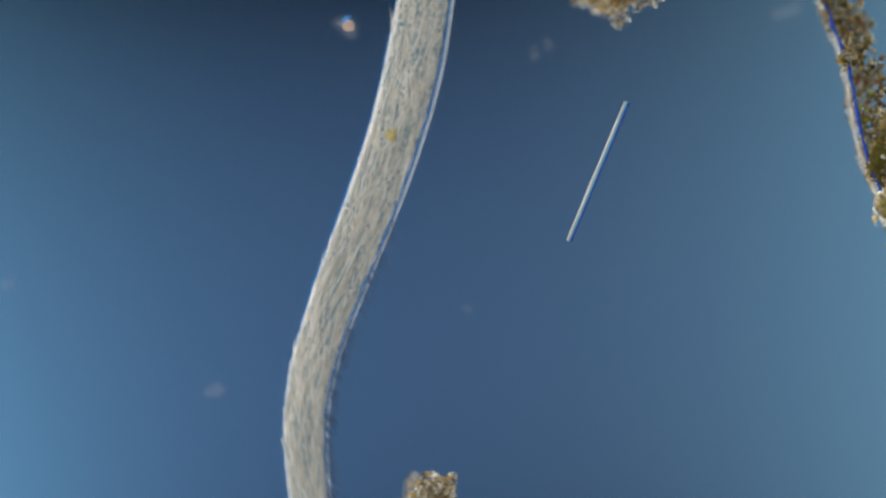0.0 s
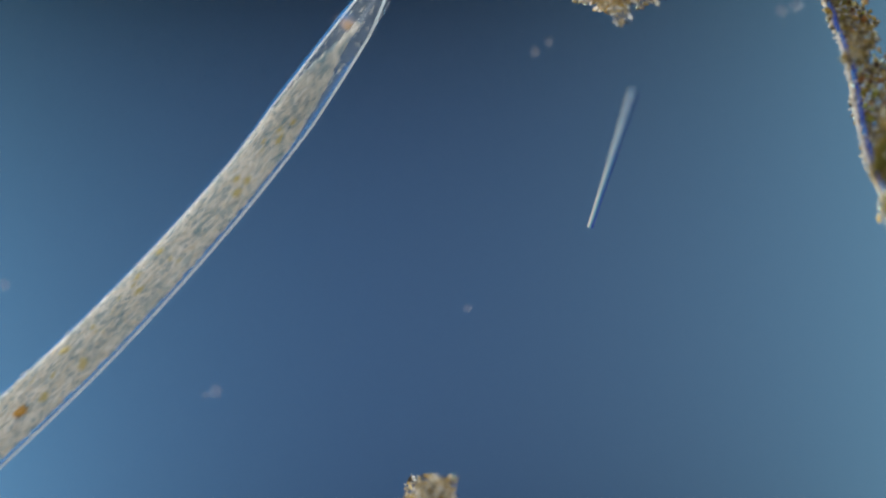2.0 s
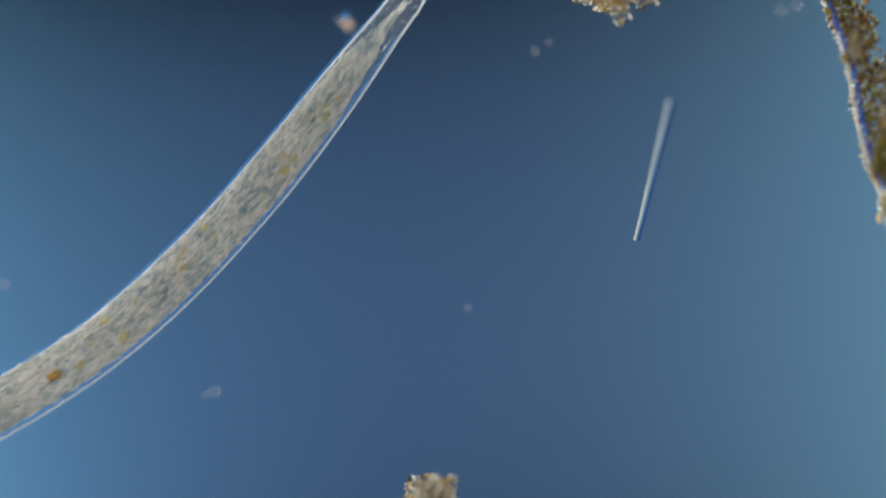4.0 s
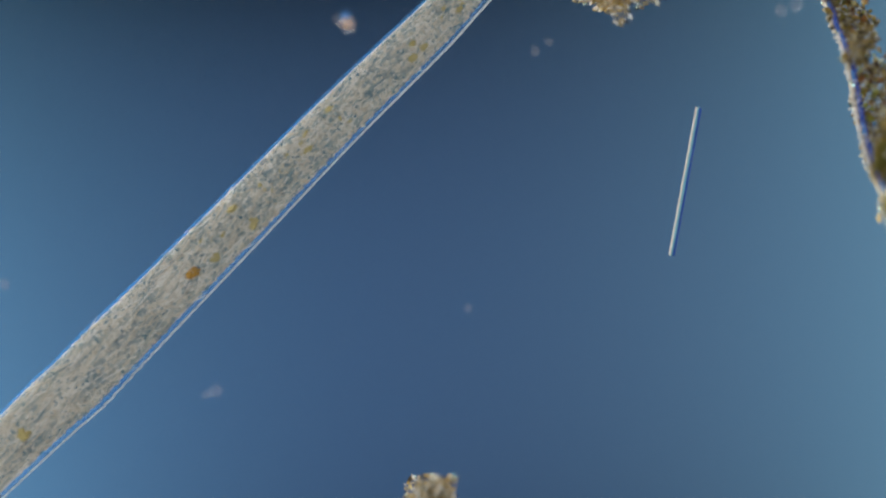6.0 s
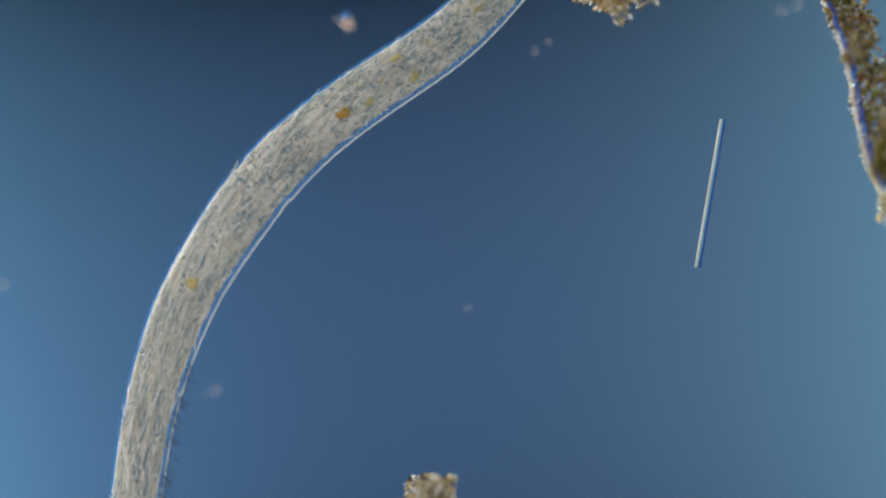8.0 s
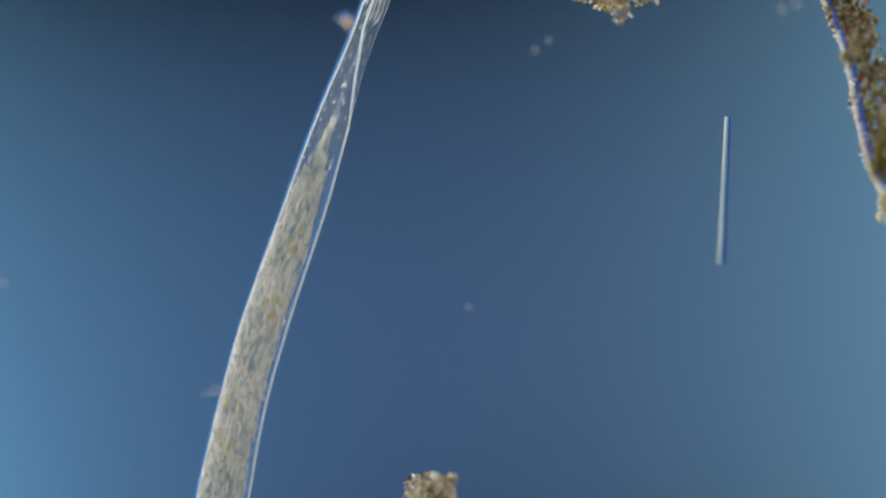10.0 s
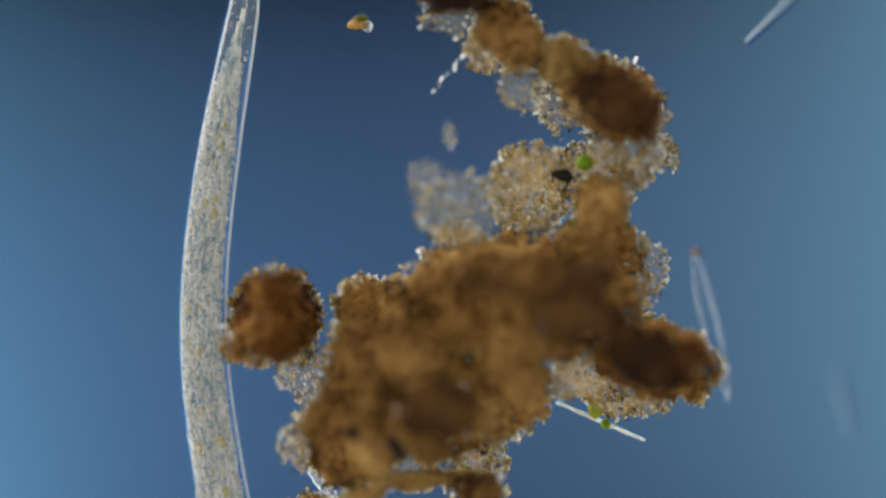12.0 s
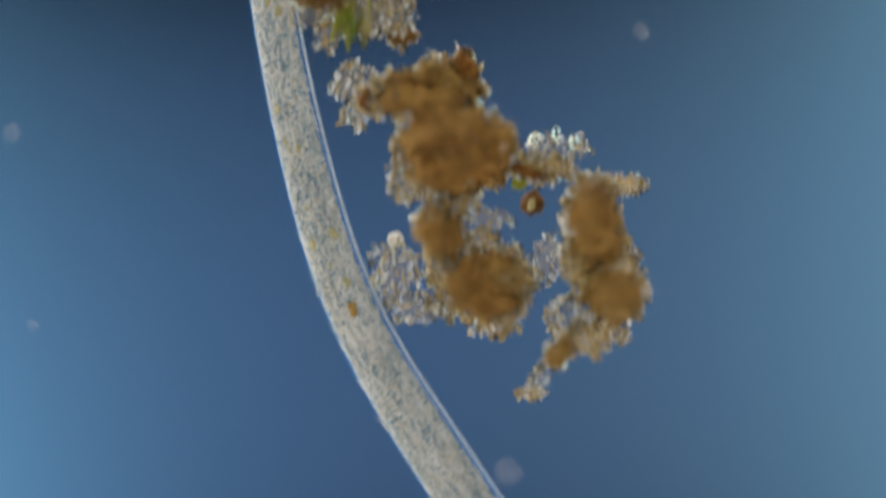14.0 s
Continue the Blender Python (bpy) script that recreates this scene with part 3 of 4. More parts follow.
# ---- the chain of lumps above the large clump ----
C = dict(dx=-14, dy=902)
chain = clump("detritus_chain", 950, 200, [
    (862, 116, 80, 50, dict(kind="dark", tall=50, lift=50, rot=12, fringe=0.15)),
    (928, 78, 32, 46, dict(kind="dark", tall=50, lift=50, fringe=0.15)),
    (835, 175, 50, 30, dict(kind="haze", tall=22, lift=50, solid=False, fringe=0.15)),
    (945, 205, 72, 50, dict(kind="brown", tall=45, rot=-38)),
    (905, 235, 36, 40, dict(kind="gold", tall=26, solid=False)),
    (965, 300, 34, 44, dict(kind="haze", tall=24, lift=45, solid=False, fringe=0.3)),
    (1045, 255, 48, 44, dict(kind="gold", tall=38)),
    (1122, 318, 96, 66, dict(kind="russet", tall=45, lift=25, fringe=0.7, rot=-32)),
    # dark sheet above the russet lump paints its thick core, where less light passes
    (1132, 330, 84, 52, dict(kind="dark", tall=24, lift=105, fringe=0.1, rot=-25)),
    (1090, 300, 70, 50, dict(kind="brown", tall=48, rot=-25)),
    (1025, 330, 30, 50, dict(kind="grey", tall=20, solid=False, rot=35)),
    (1205, 410, 28, 24, dict(kind="grey", tall=16, solid=False)),
], "chain of dark brown blurred detritus lumps with pale floc", seed=8, **C)
CH = place(950 - 14, 200 + 902)
globule(chain, CH, 1055 - 14, 262 + 902, 13, BLACK, "mineral_grain", "black mineral grain", z=0.08, rough=0.2)
for i in range(7):
    globule(chain, CH, 860 - 8.5 * i - 14 + (3, -2, 4, 0, -3, 2, 0)[i], 238 + 10.5 * i + 902, (4.2, 2.6, 3.6, 2.2, 3.0, 1.8, 2.2)[i], (RIM_PALE, SILICA)[i % 2], "bead", squash=(1.9, 0.75, 0.8), rot=40 + 25 * (i % 3), seed=20 + i, rough=0.6)

F = dict(dx=-19, dy=326)
frag = clump("detritus_fragment", 760, 600, [
    (800, 560, 14, 30, dict(kind="gold", tall=18, rot=-12, solid=False, dense=1.6)),
    (785, 568, 36, 46, dict(kind="grey", tall=20, rot=-12, solid=False, dense=1.6)),
    (806, 600, 16, 42, dict(kind="rust", tall=22, rot=-8)),
    (712, 636, 42, 54, dict(kind="grey", tall=26, rot=-25, dense=1.5, solid=False)),
    (745, 590, 30, 40, dict(kind="gold", tall=24, solid=False)),
    (778, 545, 18, 34, dict(kind="grey", tall=16, solid=False, dense=0.8)),
    (756, 556, 20, 32, dict(kind="grey", tall=16, solid=False, dense=0.6)),
    (720, 695, 40, 16, dict(kind="grey", tall=14, solid=False)),
    (785, 655, 28, 34, dict(kind="grey", tall=16, solid=False, dense=0.4)),
    (818, 530, 14, 14, dict(kind="gold", tall=10, solid=False)),
    (668, 664, 16, 12, dict(kind="grey", tall=10, solid=False)),
], "ragged golden and grey detritus fragment", seed=9, **F)
FR = place(760 - 19, 600 + 326)
globule(frag, FR, 740 - 19, 675 + 326, 17, DARK, "dark_grain", z=0.05, rough=0.25)
globule(frag, FR, 781 - 19, 697 + 326, 10, PEARL, "globule", squash=(0.7, 1.4, 0.8))
ball = thing("gold_grain", place(666, 1086), "small golden oval grain with a pale side", "grain")
globule(ball, place(666, 1086), 660, 1087, 11, OCHRE, "body", squash=(1.25, 0.85, 0.8), rough=0.7, z=0.05)
globule(ball, place(666, 1086), 667, 1077, 8, OLIVE, "dark_cap", squash=(1.4, 0.8, 0.7), rough=0.6, z=0.052)
globule(ball, place(666, 1086), 677, 1090, 10, FLOC, "pale_side", squash=(1, 0.9, 0.7), rough=0.5, seed=8, z=0.05)

# ---- the lower group ----
B = dict(dx=15, dy=2368)
clump("detritus_clump", 800, 220, [
    (805, 268, 98, 80, dict(kind="tan", fringe=1.6, tall=60, rough=0.18)),
    (745, 175, 82, 44, dict(kind="tan", fringe=1.6, tall=40, rot=-10)),
    (790, 150, 60, 46, dict(kind="gold", tall=36)),
    (824, 122, 26, 32, dict(kind="russet", tall=34, lift=10, fringe=0.6)),
    (782, 240, 62, 46, dict(kind="brown", tall=20, lift=95, fringe=0.05)),
    (660, 178, 28, 22, dict(kind="rust", tall=24)),
    (630, 145, 40, 34, dict(kind="grey", tall=22, lift=20, solid=False, dense=0.6)),
    (632, 205, 32, 26, dict(kind="grey", tall=16, solid=False, dense=0.4, fringe=1.5)),
    (725, 320, 34, 44, dict(kind="grey", tall=20, solid=False, rot=25)),
    (800, 362, 46, 26, dict(kind="gold", tall=20, solid=False)),
], "rounded light brown detritus clump with clear droplets on its rim", seed=12, **B)
low = clump("detritus_clump", 840, 480, [
    (858, 505, 72, 60, dict(kind="tan", fringe=1.6, tall=48)),
    (895, 500, 50, 66, dict(kind="gold", tall=34, solid=False)),
    (780, 415, 38, 52, dict(kind="tan", fringe=1.6, tall=34, rot=25)),
    (845, 445, 44, 36, dict(kind="gold", tall=28, solid=False)),
    (870, 575, 40, 20, dict(kind="gold", tall=16, solid=False)),
    (700, 480, 40, 58, dict(kind="grey", tall=24, solid=False, dense=0.5)),
    (735, 545, 44, 28, dict(kind="grey", tall=18, solid=False, dense=0.35)),
    (860, 390, 40, 20, dict(kind="grey", tall=14, solid=False, dense=0.3)),
    (805, 455, 52, 50, dict(kind="gold", tall=22, solid=False)),
    (800, 520, 40, 40, dict(kind="gold", tall=18, solid=False)),
], "brown granular detritus clump with pale loose grains", seed=14, **B)
LO = place(840 + 15, 480 + 2368)
globule(low, LO, 700 + 15, 425 + 2368, 14, PEARL, "globule", "white shining globule")
right = clump("detritus_clump", 1060, 430, [
    (1050, 400, 46, 92, dict(kind="tan", fringe=1.6, tall=44, rot=4)),
    (1015, 400, 20, 70, dict(kind="grey", tall=20, solid=False)),
    (1110, 328, 34, 18, dict(kind="gold", tall=16, solid=False)),
    (1085, 520, 52, 56, dict(kind="gold", tall=34)),
    (1125, 515, 26, 40, dict(kind="gold", tall=22, solid=False)),
    (1062, 470, 66, 60, dict(kind="gold", tall=24, solid=False)),
    (1050, 600, 56, 30, dict(kind="gold", tall=24, solid=False)),
    (1000, 560, 32, 36, dict(kind="grey", tall=20, solid=False)),
    (990, 622, 20, 32, dict(kind="gold", tall=20, rot=-30)),
    (950, 670, 16, 34, dict(kind="grey", tall=14, solid=False, rot=-30)),
    (940, 695, 24, 14, dict(kind="gold", tall=14, solid=False)),
    (968, 455, 26, 44, dict(kind="grey", tall=16, solid=False, dense=0.4)),
    (965, 300, 50, 26, dict(kind="gold", tall=22, solid=False)),
    (940, 304, 36, 14, dict(kind="russet", tall=20, rot=-12)),
    (985, 265, 56, 24, dict(kind="grey", tall=18, solid=False, dense=0.35)),
], "branched golden brown detritus clump with pale globules", seed=16, **B)
RI = place(1060 + 15, 430 + 2368)
for gx, gy, gr in ((946, 247, 11), (985, 236, 8), (1018, 252, 10)):
    globule(right, RI, gx + 15, gy + 2368, gr, CLEAR_G if gr < 13 else PEARL, "globule", squash=(1.2, 0.85, 0.9), rot=gx, rough=0.3, seed=gx)
globule(right, RI, 943 + 15, 360 + 2368, 22, UMBER, "ring_cell", "dark ring cell with a bright centre", squash=(0.9, 1, 0.5), rough=0.35)
globule(right, RI, 941 + 15, 362 + 2368, 11, YELLOW, "globule", "bright pale yellow centre", squash=(0.6, 1.1, 0.6), z=0.022, rot=-15)
globule(right, RI, 919 + 15, 324 + 2368, 13, LIME, "green_cell", z=0.03, rough=0.3)

D = dict(dx=13, dy=2028)
upper = clump("detritus_clump", 640, 320, [
    (640, 252, 52, 52, dict(kind="brown", tall=44)),
    (662, 280, 36, 30, dict(kind="russet", tall=40, lift=20, fringe=0.4)),
    (575, 320, 58, 40, dict(kind="umber", tall=26, fringe=0.3, lift=85)),
    (545, 360, 36, 30, dict(kind="grey", tall=16, fringe=0.3, lift=60, solid=False)),
    (640, 370, 56, 44, dict(kind="grey", tall=20, solid=False, dense=0.5)),
    (705, 360, 30, 44, dict(kind="grey", tall=20, solid=False, rot=20, dense=0.6)),
    (712, 404, 26, 18, dict(kind="umber", tall=18, lift=10)),
    (578, 405, 20, 30, dict(kind="grey", tall=14, solid=False, dense=0.4)),
], "brown detritus clump with a tuft of green filaments", seed=18, **D)
UP = place(640 + 13, 320 + 2028)
tuft = random.Random(5)
for i in range(26):
    x0, y0, lean = tuft.uniform(618, 672), tuft.uniform(2345, 2390), tuft.uniform(-22, 14)
    strand(upper, UP, [(x0, y0), (x0 + lean * 0.4, y0 + 28), (x0 + lean, y0 + tuft.uniform(40, 75))], tuft.uniform(2.0, 4.6), (OLIVE, LIME, YELLOW, LIME, GREEN)[i % 5],
           "green_filament", z=tuft.uniform(0.05, 0.11))

# ---- the mat at the edge and small pieces of the first view ----
mat_edge = clump("algal_mat", 1540, 200, [
    (1487, 4, 17, 48, dict(kind="moss", tall=18, rot=-20, solid=False, dense=1.6)),
    (1519, 78, 22, 52, dict(kind="moss", tall=18, rot=-22, solid=False, dense=1.6)),
    (1508, 42, 18, 30, dict(kind="moss", tall=16, rot=-22, solid=False, dense=1.6)),
    (1537, 160, 24, 56, dict(kind="moss", tall=20, rot=-12, solid=False, dense=1.6)),
    (1546, 180, 16, 46, dict(kind="moss", tall=16, rot=-12, solid=False, dense=1.6)),
    (1561, 260, 28, 60, dict(kind="moss", tall=24, rot=-16, solid=False, dense=1.6)),
    (1566, 270, 22, 50, dict(kind="moss", tall=16, rot=-16)),
    (1598, 340, 32, 60, dict(kind="olive", tall=20, rot=-24)),
    (1635, 410, 40, 60, dict(kind="olive", tall=26, rot=-24)),
    (1470, -60, 34, 60, dict(kind="olive", tall=26, rot=-12)),
], "golden green granular algal mat with a bright pale margin", "algal mat", seed=21)
MA = place(1540, 200)
edge_line = [(1455, -8), (1466, 30), (1478, 66), (1497, 112), (1502, 150), (1507, 180), (1520, 250), (1534, 300), (1563, 368), (1600, 420)]
wavy = random.Random(3)
for k in range(9):
    part_line = edge_line[k:k + 2]
    mid_point = ((part_line[0][0] + part_line[1][0]) / 2 + wavy.uniform(-5, 3), (part_line[0][1] + part_line[1][1]) / 2)
    line = [part_line[0], mid_point, part_line[1]]
    strand(mat_edge, MA, [(x + wavy.uniform(-2, 2), y) for x, y in line], wavy.uniform(1.4, 2.8), (PEARL, RIM_PALE, PEARL)[k % 3], "margin", "bright clear margin", z=0.04)
    strand(mat_edge, MA, [(x + 7 + wavy.uniform(-2, 2), y) for x, y in line], wavy.uniform(2.2, 4.0), BLUE_EDGE, "margin", "dark blue inner margin", z=0.062)
green = random.Random(8)
crust = np.random.default_rng(14)
crust_y = crust.uniform(-8, 410, 420)
crust_x = np.interp(crust_y, [q[1] for q in edge_line], [q[0] for q in edge_line]) + crust.normal(1, 3.2, 420)
grains("margin_crust", np.stack(((crust_x - 784) / 1000 - MA.x, (441 - crust_y) / 1000 - MA.y, crust.uniform(0.03, 0.05, 420)), 1), crust.uniform(0.0010, 0.0028, 420),
       PEARL, mat_edge, crust, label="bright pale granular margin")
for i in range(260):
    gy = green.uniform(-25, 380)
    gx = np.interp(gy, [q[1] for q in edge_line], [q[0] for q in edge_line]) + 12 + 58 * green.random()
    globule(mat_edge, MA, gx, gy, green.uniform(2.2, 6), (LIME, GREY, OLIVE, GOLD, LIME, DARK, YELLOW, UMBER, OLIVE, RUST)[i % 10], "algal_cell",
            z=green.uniform(0.042, 0.058), seed=30 + i, rough=0.5, squash=(1, 0.75, 0.7), rot=green.uniform(0, 180))
mat_edge.location.z, mat_edge.rotation_euler.x = 0.02, -0.07
clump("detritus_fragment", 1085, 5, [
    (1085, -34, 40, 34, dict(kind="tan", tall=28)),
    (1080, -8, 40, 24, dict(kind="gold", tall=20, solid=False, dense=1.4)),
    (1096, 22, 15, 22, dict(kind="grey", tall=14, solid=False, lift=50, dense=0.6)),
    (1132, -8, 34, 20, dict(kind="grey", tall=16, solid=False, lift=50, dense=0.5)),
    (1035, -8, 24, 12, dict(kind="grey", tall=12, solid=False, lift=30)),
], "small golden detritus fragment with pale flakes", seed=23)


def speck(x, y, r, material, label, squash=(1, 1, 0.7)):
    ob = thing("speck", place(x, y), label, "speck", "specks in the water")
    for k, f in enumerate((1.1, 0.7)):
        globule(ob, place(x, y), x + k * 0.6, y + k * 0.8, r * f, material, "shell", squash=squash, rough=0.25, seed=int(x) + k, z=0.045 if "cloudy" in label else r * 0.9 / 1000)
    if "orange" in label:
        globule(ob, place(x, y), x + r * 0.05, y + r * 0.15, r * 0.8, PALE_ORANGE, "shell", "pale orange side", squash=squash, rough=0.1, seed=int(y), z=0.1)
        # the lens's blue halo at the upper left is drawn as a crescent
        globule(ob, place(x, y), x - r * 0.25, y - r * 0.75, r * 0.6, BLUE_HALO, "shell", "blue lens halo drawn as a crescent", squash=(1.3, 0.6, 0.6), rot=30, rough=0.1, seed=int(y), z=0.1)


for x, y, r, material, label in (
        (616, 44, 13, SPECK, "pale round speck with an orange side"), (598, 34, 9, SPECK, "small rust-coloured speck of debris"),
        (948, 90, 8, SPECK, "small grey speck of debris"), (972, 73, 7, SPECK, "small grey speck of debris"), (380, 694, 10, SPECK, "small reddish speck of debris"),
        (362, 700, 6, SPECK, "small grey speck of debris"), (4, 505, 9, SPECK, "small dark brown speck of debris"), (828, 547, 6, SPECK, "tiny grey speck of debris"),
        (1385, 18, 10, SPECK, "small rust-coloured speck of debris"), (1412, 8, 9, SPECK, "small grey speck of debris"),
        (1150, 2423, 12, SPECK, "pale round speck of debris"), (33, 2603, 13, SPECK, "pale round speck of debris"), (70, 2946, 9, SPECK, "small grey speck of debris"),
        (914, 3203, 20, SPECK, "pale cloudy speck of debris"), (1038, 2199, 16, SPECK, "pale cloudy speck of debris"), (1055, 2190, 13, SPECK, "pale cloudy speck of debris"),
        (25, 1965, 10, SPECK, "small grey speck of debris")):
    speck(x, y, r, material, label)


# ---- diatoms ----
def needle_diatom(name, length, r, label):
    ob = thing(name, (0, 0, 0), label, "diatom")
    rings = []
    for k in range(13):
        f = k / 12
        w = r * (0.55 + 0.45 * min(1, 6 * min(f, 1 - f)))
        rings.append(((length * (f - 0.5), 0, 0), (0, w, 0), (0, 0, w)))
    rings = [(c, (0, a[1] * 0.5, 0), (0, 0, u[2] * 0.6)) for c, a, u in rings]
    v, f = tube(rings, 10)
    link_mesh("shell", v, f, TEAL, ob)
    # the needle's bright left and dark blue right are painted as two strips
    for side in (-1, 1):
        v, f = tube([((length * (k / 6 - 0.5) * 0.99, (0.66 if side > 0 else -0.62) * r, 0), (0, r * (0.28 if side > 0 else 0.42), 0), (0, 0, r * 0.6)) for k in range(7)], 6)
        link_mesh("side_tone", v, f, PEARL if side > 0 else BLUE_EDGE, ob)
    return ob


def lying(top, bottom, z_top=0.0, z_bottom=0.0):
    p, q = Vector(top) + Vector((0, 0, z_top)), Vector(bottom) + Vector((0, 0, z_bottom))
    x = (p - q).normalized()
    y = Vector((0, 0, 1)).cross(x).normalized()
    m = Matrix((x, y, x.cross(y))).transposed().to_4x4()
    m.translation = (p + q) / 2
    return m


rod = needle_diatom("needle_diatom", 0.268, 0.0054, "pale blue glassy needle diatom drifting in the water")
other = needle_diatom("needle_diatom", 0.155, 0.005, "short pale needle diatom, blurred")
other.matrix_basis = lying(place(1468 - 19, 692 + 326), place(1360 - 19, 800 + 326), 0.15, 0.07)
faint = needle_diatom("needle_diatom", 0.15, 0.003, "faint pale needle diatom in the water")
faint.matrix_basis = lying(place(1462 + 12, 520 + 1149), place(1505 + 12, 665 + 1149), 0.3, 0.2)
spindle = thing("spindle_diatom", place(1270 + 12, 465 + 1149), "clear spindle-shaped diatom with a reddish tip", "diatom")
SP = place(1270 + 12, 465 + 1149)
strand(spindle, SP, [(1250, 1482), (1272, 1540), (1293, 1620), (1309, 1700), (1312, 1750)], 1.7, SILICA, "wall", z=0.11)
strand(spindle, SP, [(1250, 1482), (1250, 1540), (1266, 1620), (1291, 1700), (1312, 1750)], 1.5, SILICA, "wall", z=0.11)
globule(spindle, SP, 1253, 1488, 7, RUST, "tip", z=0.11)

# ---- the ciliate: a chain of short rigid slices ----
STEP, LENGTH = 24.0, 3240.0
WIDTH_AT = (0, 45, 90, 150, 200, 300, 400, 500, 600, 800, 1000, 1200, 1400, 1500, 1650, 1800, 2000, 2500, 3100, 3240)
WIDTH = (47, 41, 40, 45, 54, 66, 75, 82, 87, 92, 98, 104, 115, 112, 102, 95, 90, 70, 46, 14)
FLAT = 0.3
CORE_AT, CORE = (0, 150, 230, 290, 360, 480, 3240), (0.06, 0.07, 0.12, 0.28, 0.66, 0.85, 0.885)


def half_width(s):
    return np.interp(s, WIDTH_AT, WIDTH) / 2000


def rest(ob, s):
    """Keeps each point's place along the straight body, for the pattern of the plasm."""
    co = np.empty(len(ob.data.vertices) * 3)
    ob.data.vertices.foreach_get("co", co)
    co[0::3] += s / 1000
    ob.data.attributes.new("rest", "FLOAT_VECTOR", "POINT").data.foreach_set("vector", co)


def build_ciliate():
    ob = thing("ciliate", (0, 0, 0), "very long translucent grey ciliate with granular plasm and a clear front", "ciliate")
    slices = []
    rng = np.random.default_rng(4)
    for i in range(int(LENGTH / STEP)):
        s = (i + 0.5) * STEP
        h = STEP / 2000
        r0, r1 = half_width(s - STEP / 2), half_width(s + STEP / 2)
        k = np.interp(s, CORE_AT, CORE)
        rings = []
        for j in range(5):
            f = j / 4
            x = (f - 0.5) * h * (3.4 if s > 250 else 2.04)
            r = half_width(s + x * 1000) * k
            off = -half_width(s) * (0.97 - k) * 0.75 * min(1, max(0, (s - 250) / 200))
            wob = 1 + 0.05 * noise.noise(Vector((s * 0.02 + f, 3.7, 0)))
            rings.append(((x, off, 0), (0, r * wob, 0), (0, 0, r * FLAT * 0.92)))
        v, f = tube(rings, 18)
        seg = link_mesh("body_slice", v, f, PLASM if s > 250 else FRONT, ob)
        rest(seg, s)
        v, f = tube([((-h * 1.02, 0, 0), (0, r0, 0), (0, 0, r0 * FLAT)), ((h * 1.02, 0, 0), (0, r1, 0), (0, 0, r1 * FLAT))], 32, caps=False)
        link_mesh("pellicle", v, f, SKIN, seg, "clear outer skin")
        n = int(np.interp(s, (380, 1100, 1500, 1800, 2300), (84, 84, 70, 36, 20))) if s > 380 else (10 if s > 200 else 6)
        w = rng.uniform(-0.1, math.pi + 0.1, n)
        rad = half_width(s) * (k * 1.0 if s > 420 else 0.75)
        off = -half_width(s) * (0.97 - k) * 0.75 * min(1, max(0, (s - 250) / 200))
        pts = np.stack((rng.uniform(-h, h, n), off + rad * np.cos(w), rad * FLAT * 0.93 * np.sin(w)), 1)
        thick = np.interp(s, (0, 350, 700), (0.0031, 0.0029, 0.0022))
        # the bright rim of the clear body is drawn as pale strips
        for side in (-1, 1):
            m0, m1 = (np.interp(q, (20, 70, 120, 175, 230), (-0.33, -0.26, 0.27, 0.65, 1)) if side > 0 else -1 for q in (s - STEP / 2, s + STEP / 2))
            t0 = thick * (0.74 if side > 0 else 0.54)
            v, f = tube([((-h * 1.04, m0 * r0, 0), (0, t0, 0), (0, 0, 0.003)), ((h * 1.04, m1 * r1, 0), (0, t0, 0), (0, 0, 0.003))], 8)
            link_mesh("margin", v, f, EDGE_SHINE, seg, "bright edge shine drawn as a pale strip")
            if side > 0 and s < 280:
                continue
            # the lens's blue halo is drawn as strips, outside one margin, inside the other
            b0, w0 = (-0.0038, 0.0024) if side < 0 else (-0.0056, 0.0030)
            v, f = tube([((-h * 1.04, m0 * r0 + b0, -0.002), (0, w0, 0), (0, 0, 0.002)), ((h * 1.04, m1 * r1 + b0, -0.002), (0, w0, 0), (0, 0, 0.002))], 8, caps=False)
            link_mesh("halo_strip", v, f, BLUE_HALO, seg, "blue lens halo drawn as a thin strip")
        if s < 50:
            for k in range(5):
                y0, y1 = r0 * (0.0 + 0.18 * k), r1 * (0.0 + 0.17 * k)
                v, f = tube([((-h * 1.03, y0, 0.002), (0, 0.0009, 0), (0, 0, 0.0012)), ((h * 1.03, y1, 0.002), (0, 0.0008, 0), (0, 0, 0.0012))], 6)
                link_mesh("lip_fold", v, f, FRONT if k % 2 else PEARL, seg)
        grains("granule_layer", pts, rng.uniform(0.0012, 0.0031, n) * (1.0 if s > 400 else (0.75 if s > 300 else 0.5)), GRAIN, seg, rng, squash=(1.6, 0.9, 0.7), align=rng.uniform(-1.2, 1.2, n))
        if s > 380:
            many = 20 if s < 1600 else 30
            w = rng.uniform(0.25, math.pi - 0.25, many)
            pts = np.stack((rng.uniform(-h, h, many), off + rad * np.cos(w), rad * FLAT * 0.97 * np.sin(w)), 1)
            grains("stria_layer", pts, rng.uniform(0.0010, 0.002, many), GRAIN, seg, rng, squash=(18 if s > 1000 else 8, 0.7, 0.5), align=0.0)
        if s > 380:
            few = 2 if s < 800 else 1
            w = rng.uniform(0.35, math.pi - 0.35, few)
            pts = np.stack((rng.uniform(-h, h, few), off + rad * np.cos(w), rad * FLAT * 0.95 * np.sin(w)), 1)
            grains("spot_layer", pts, rng.uniform(0.0018, 0.003, few), SPOT, seg, rng, squash=(1.8, 0.8, 0.4), align=0.0)
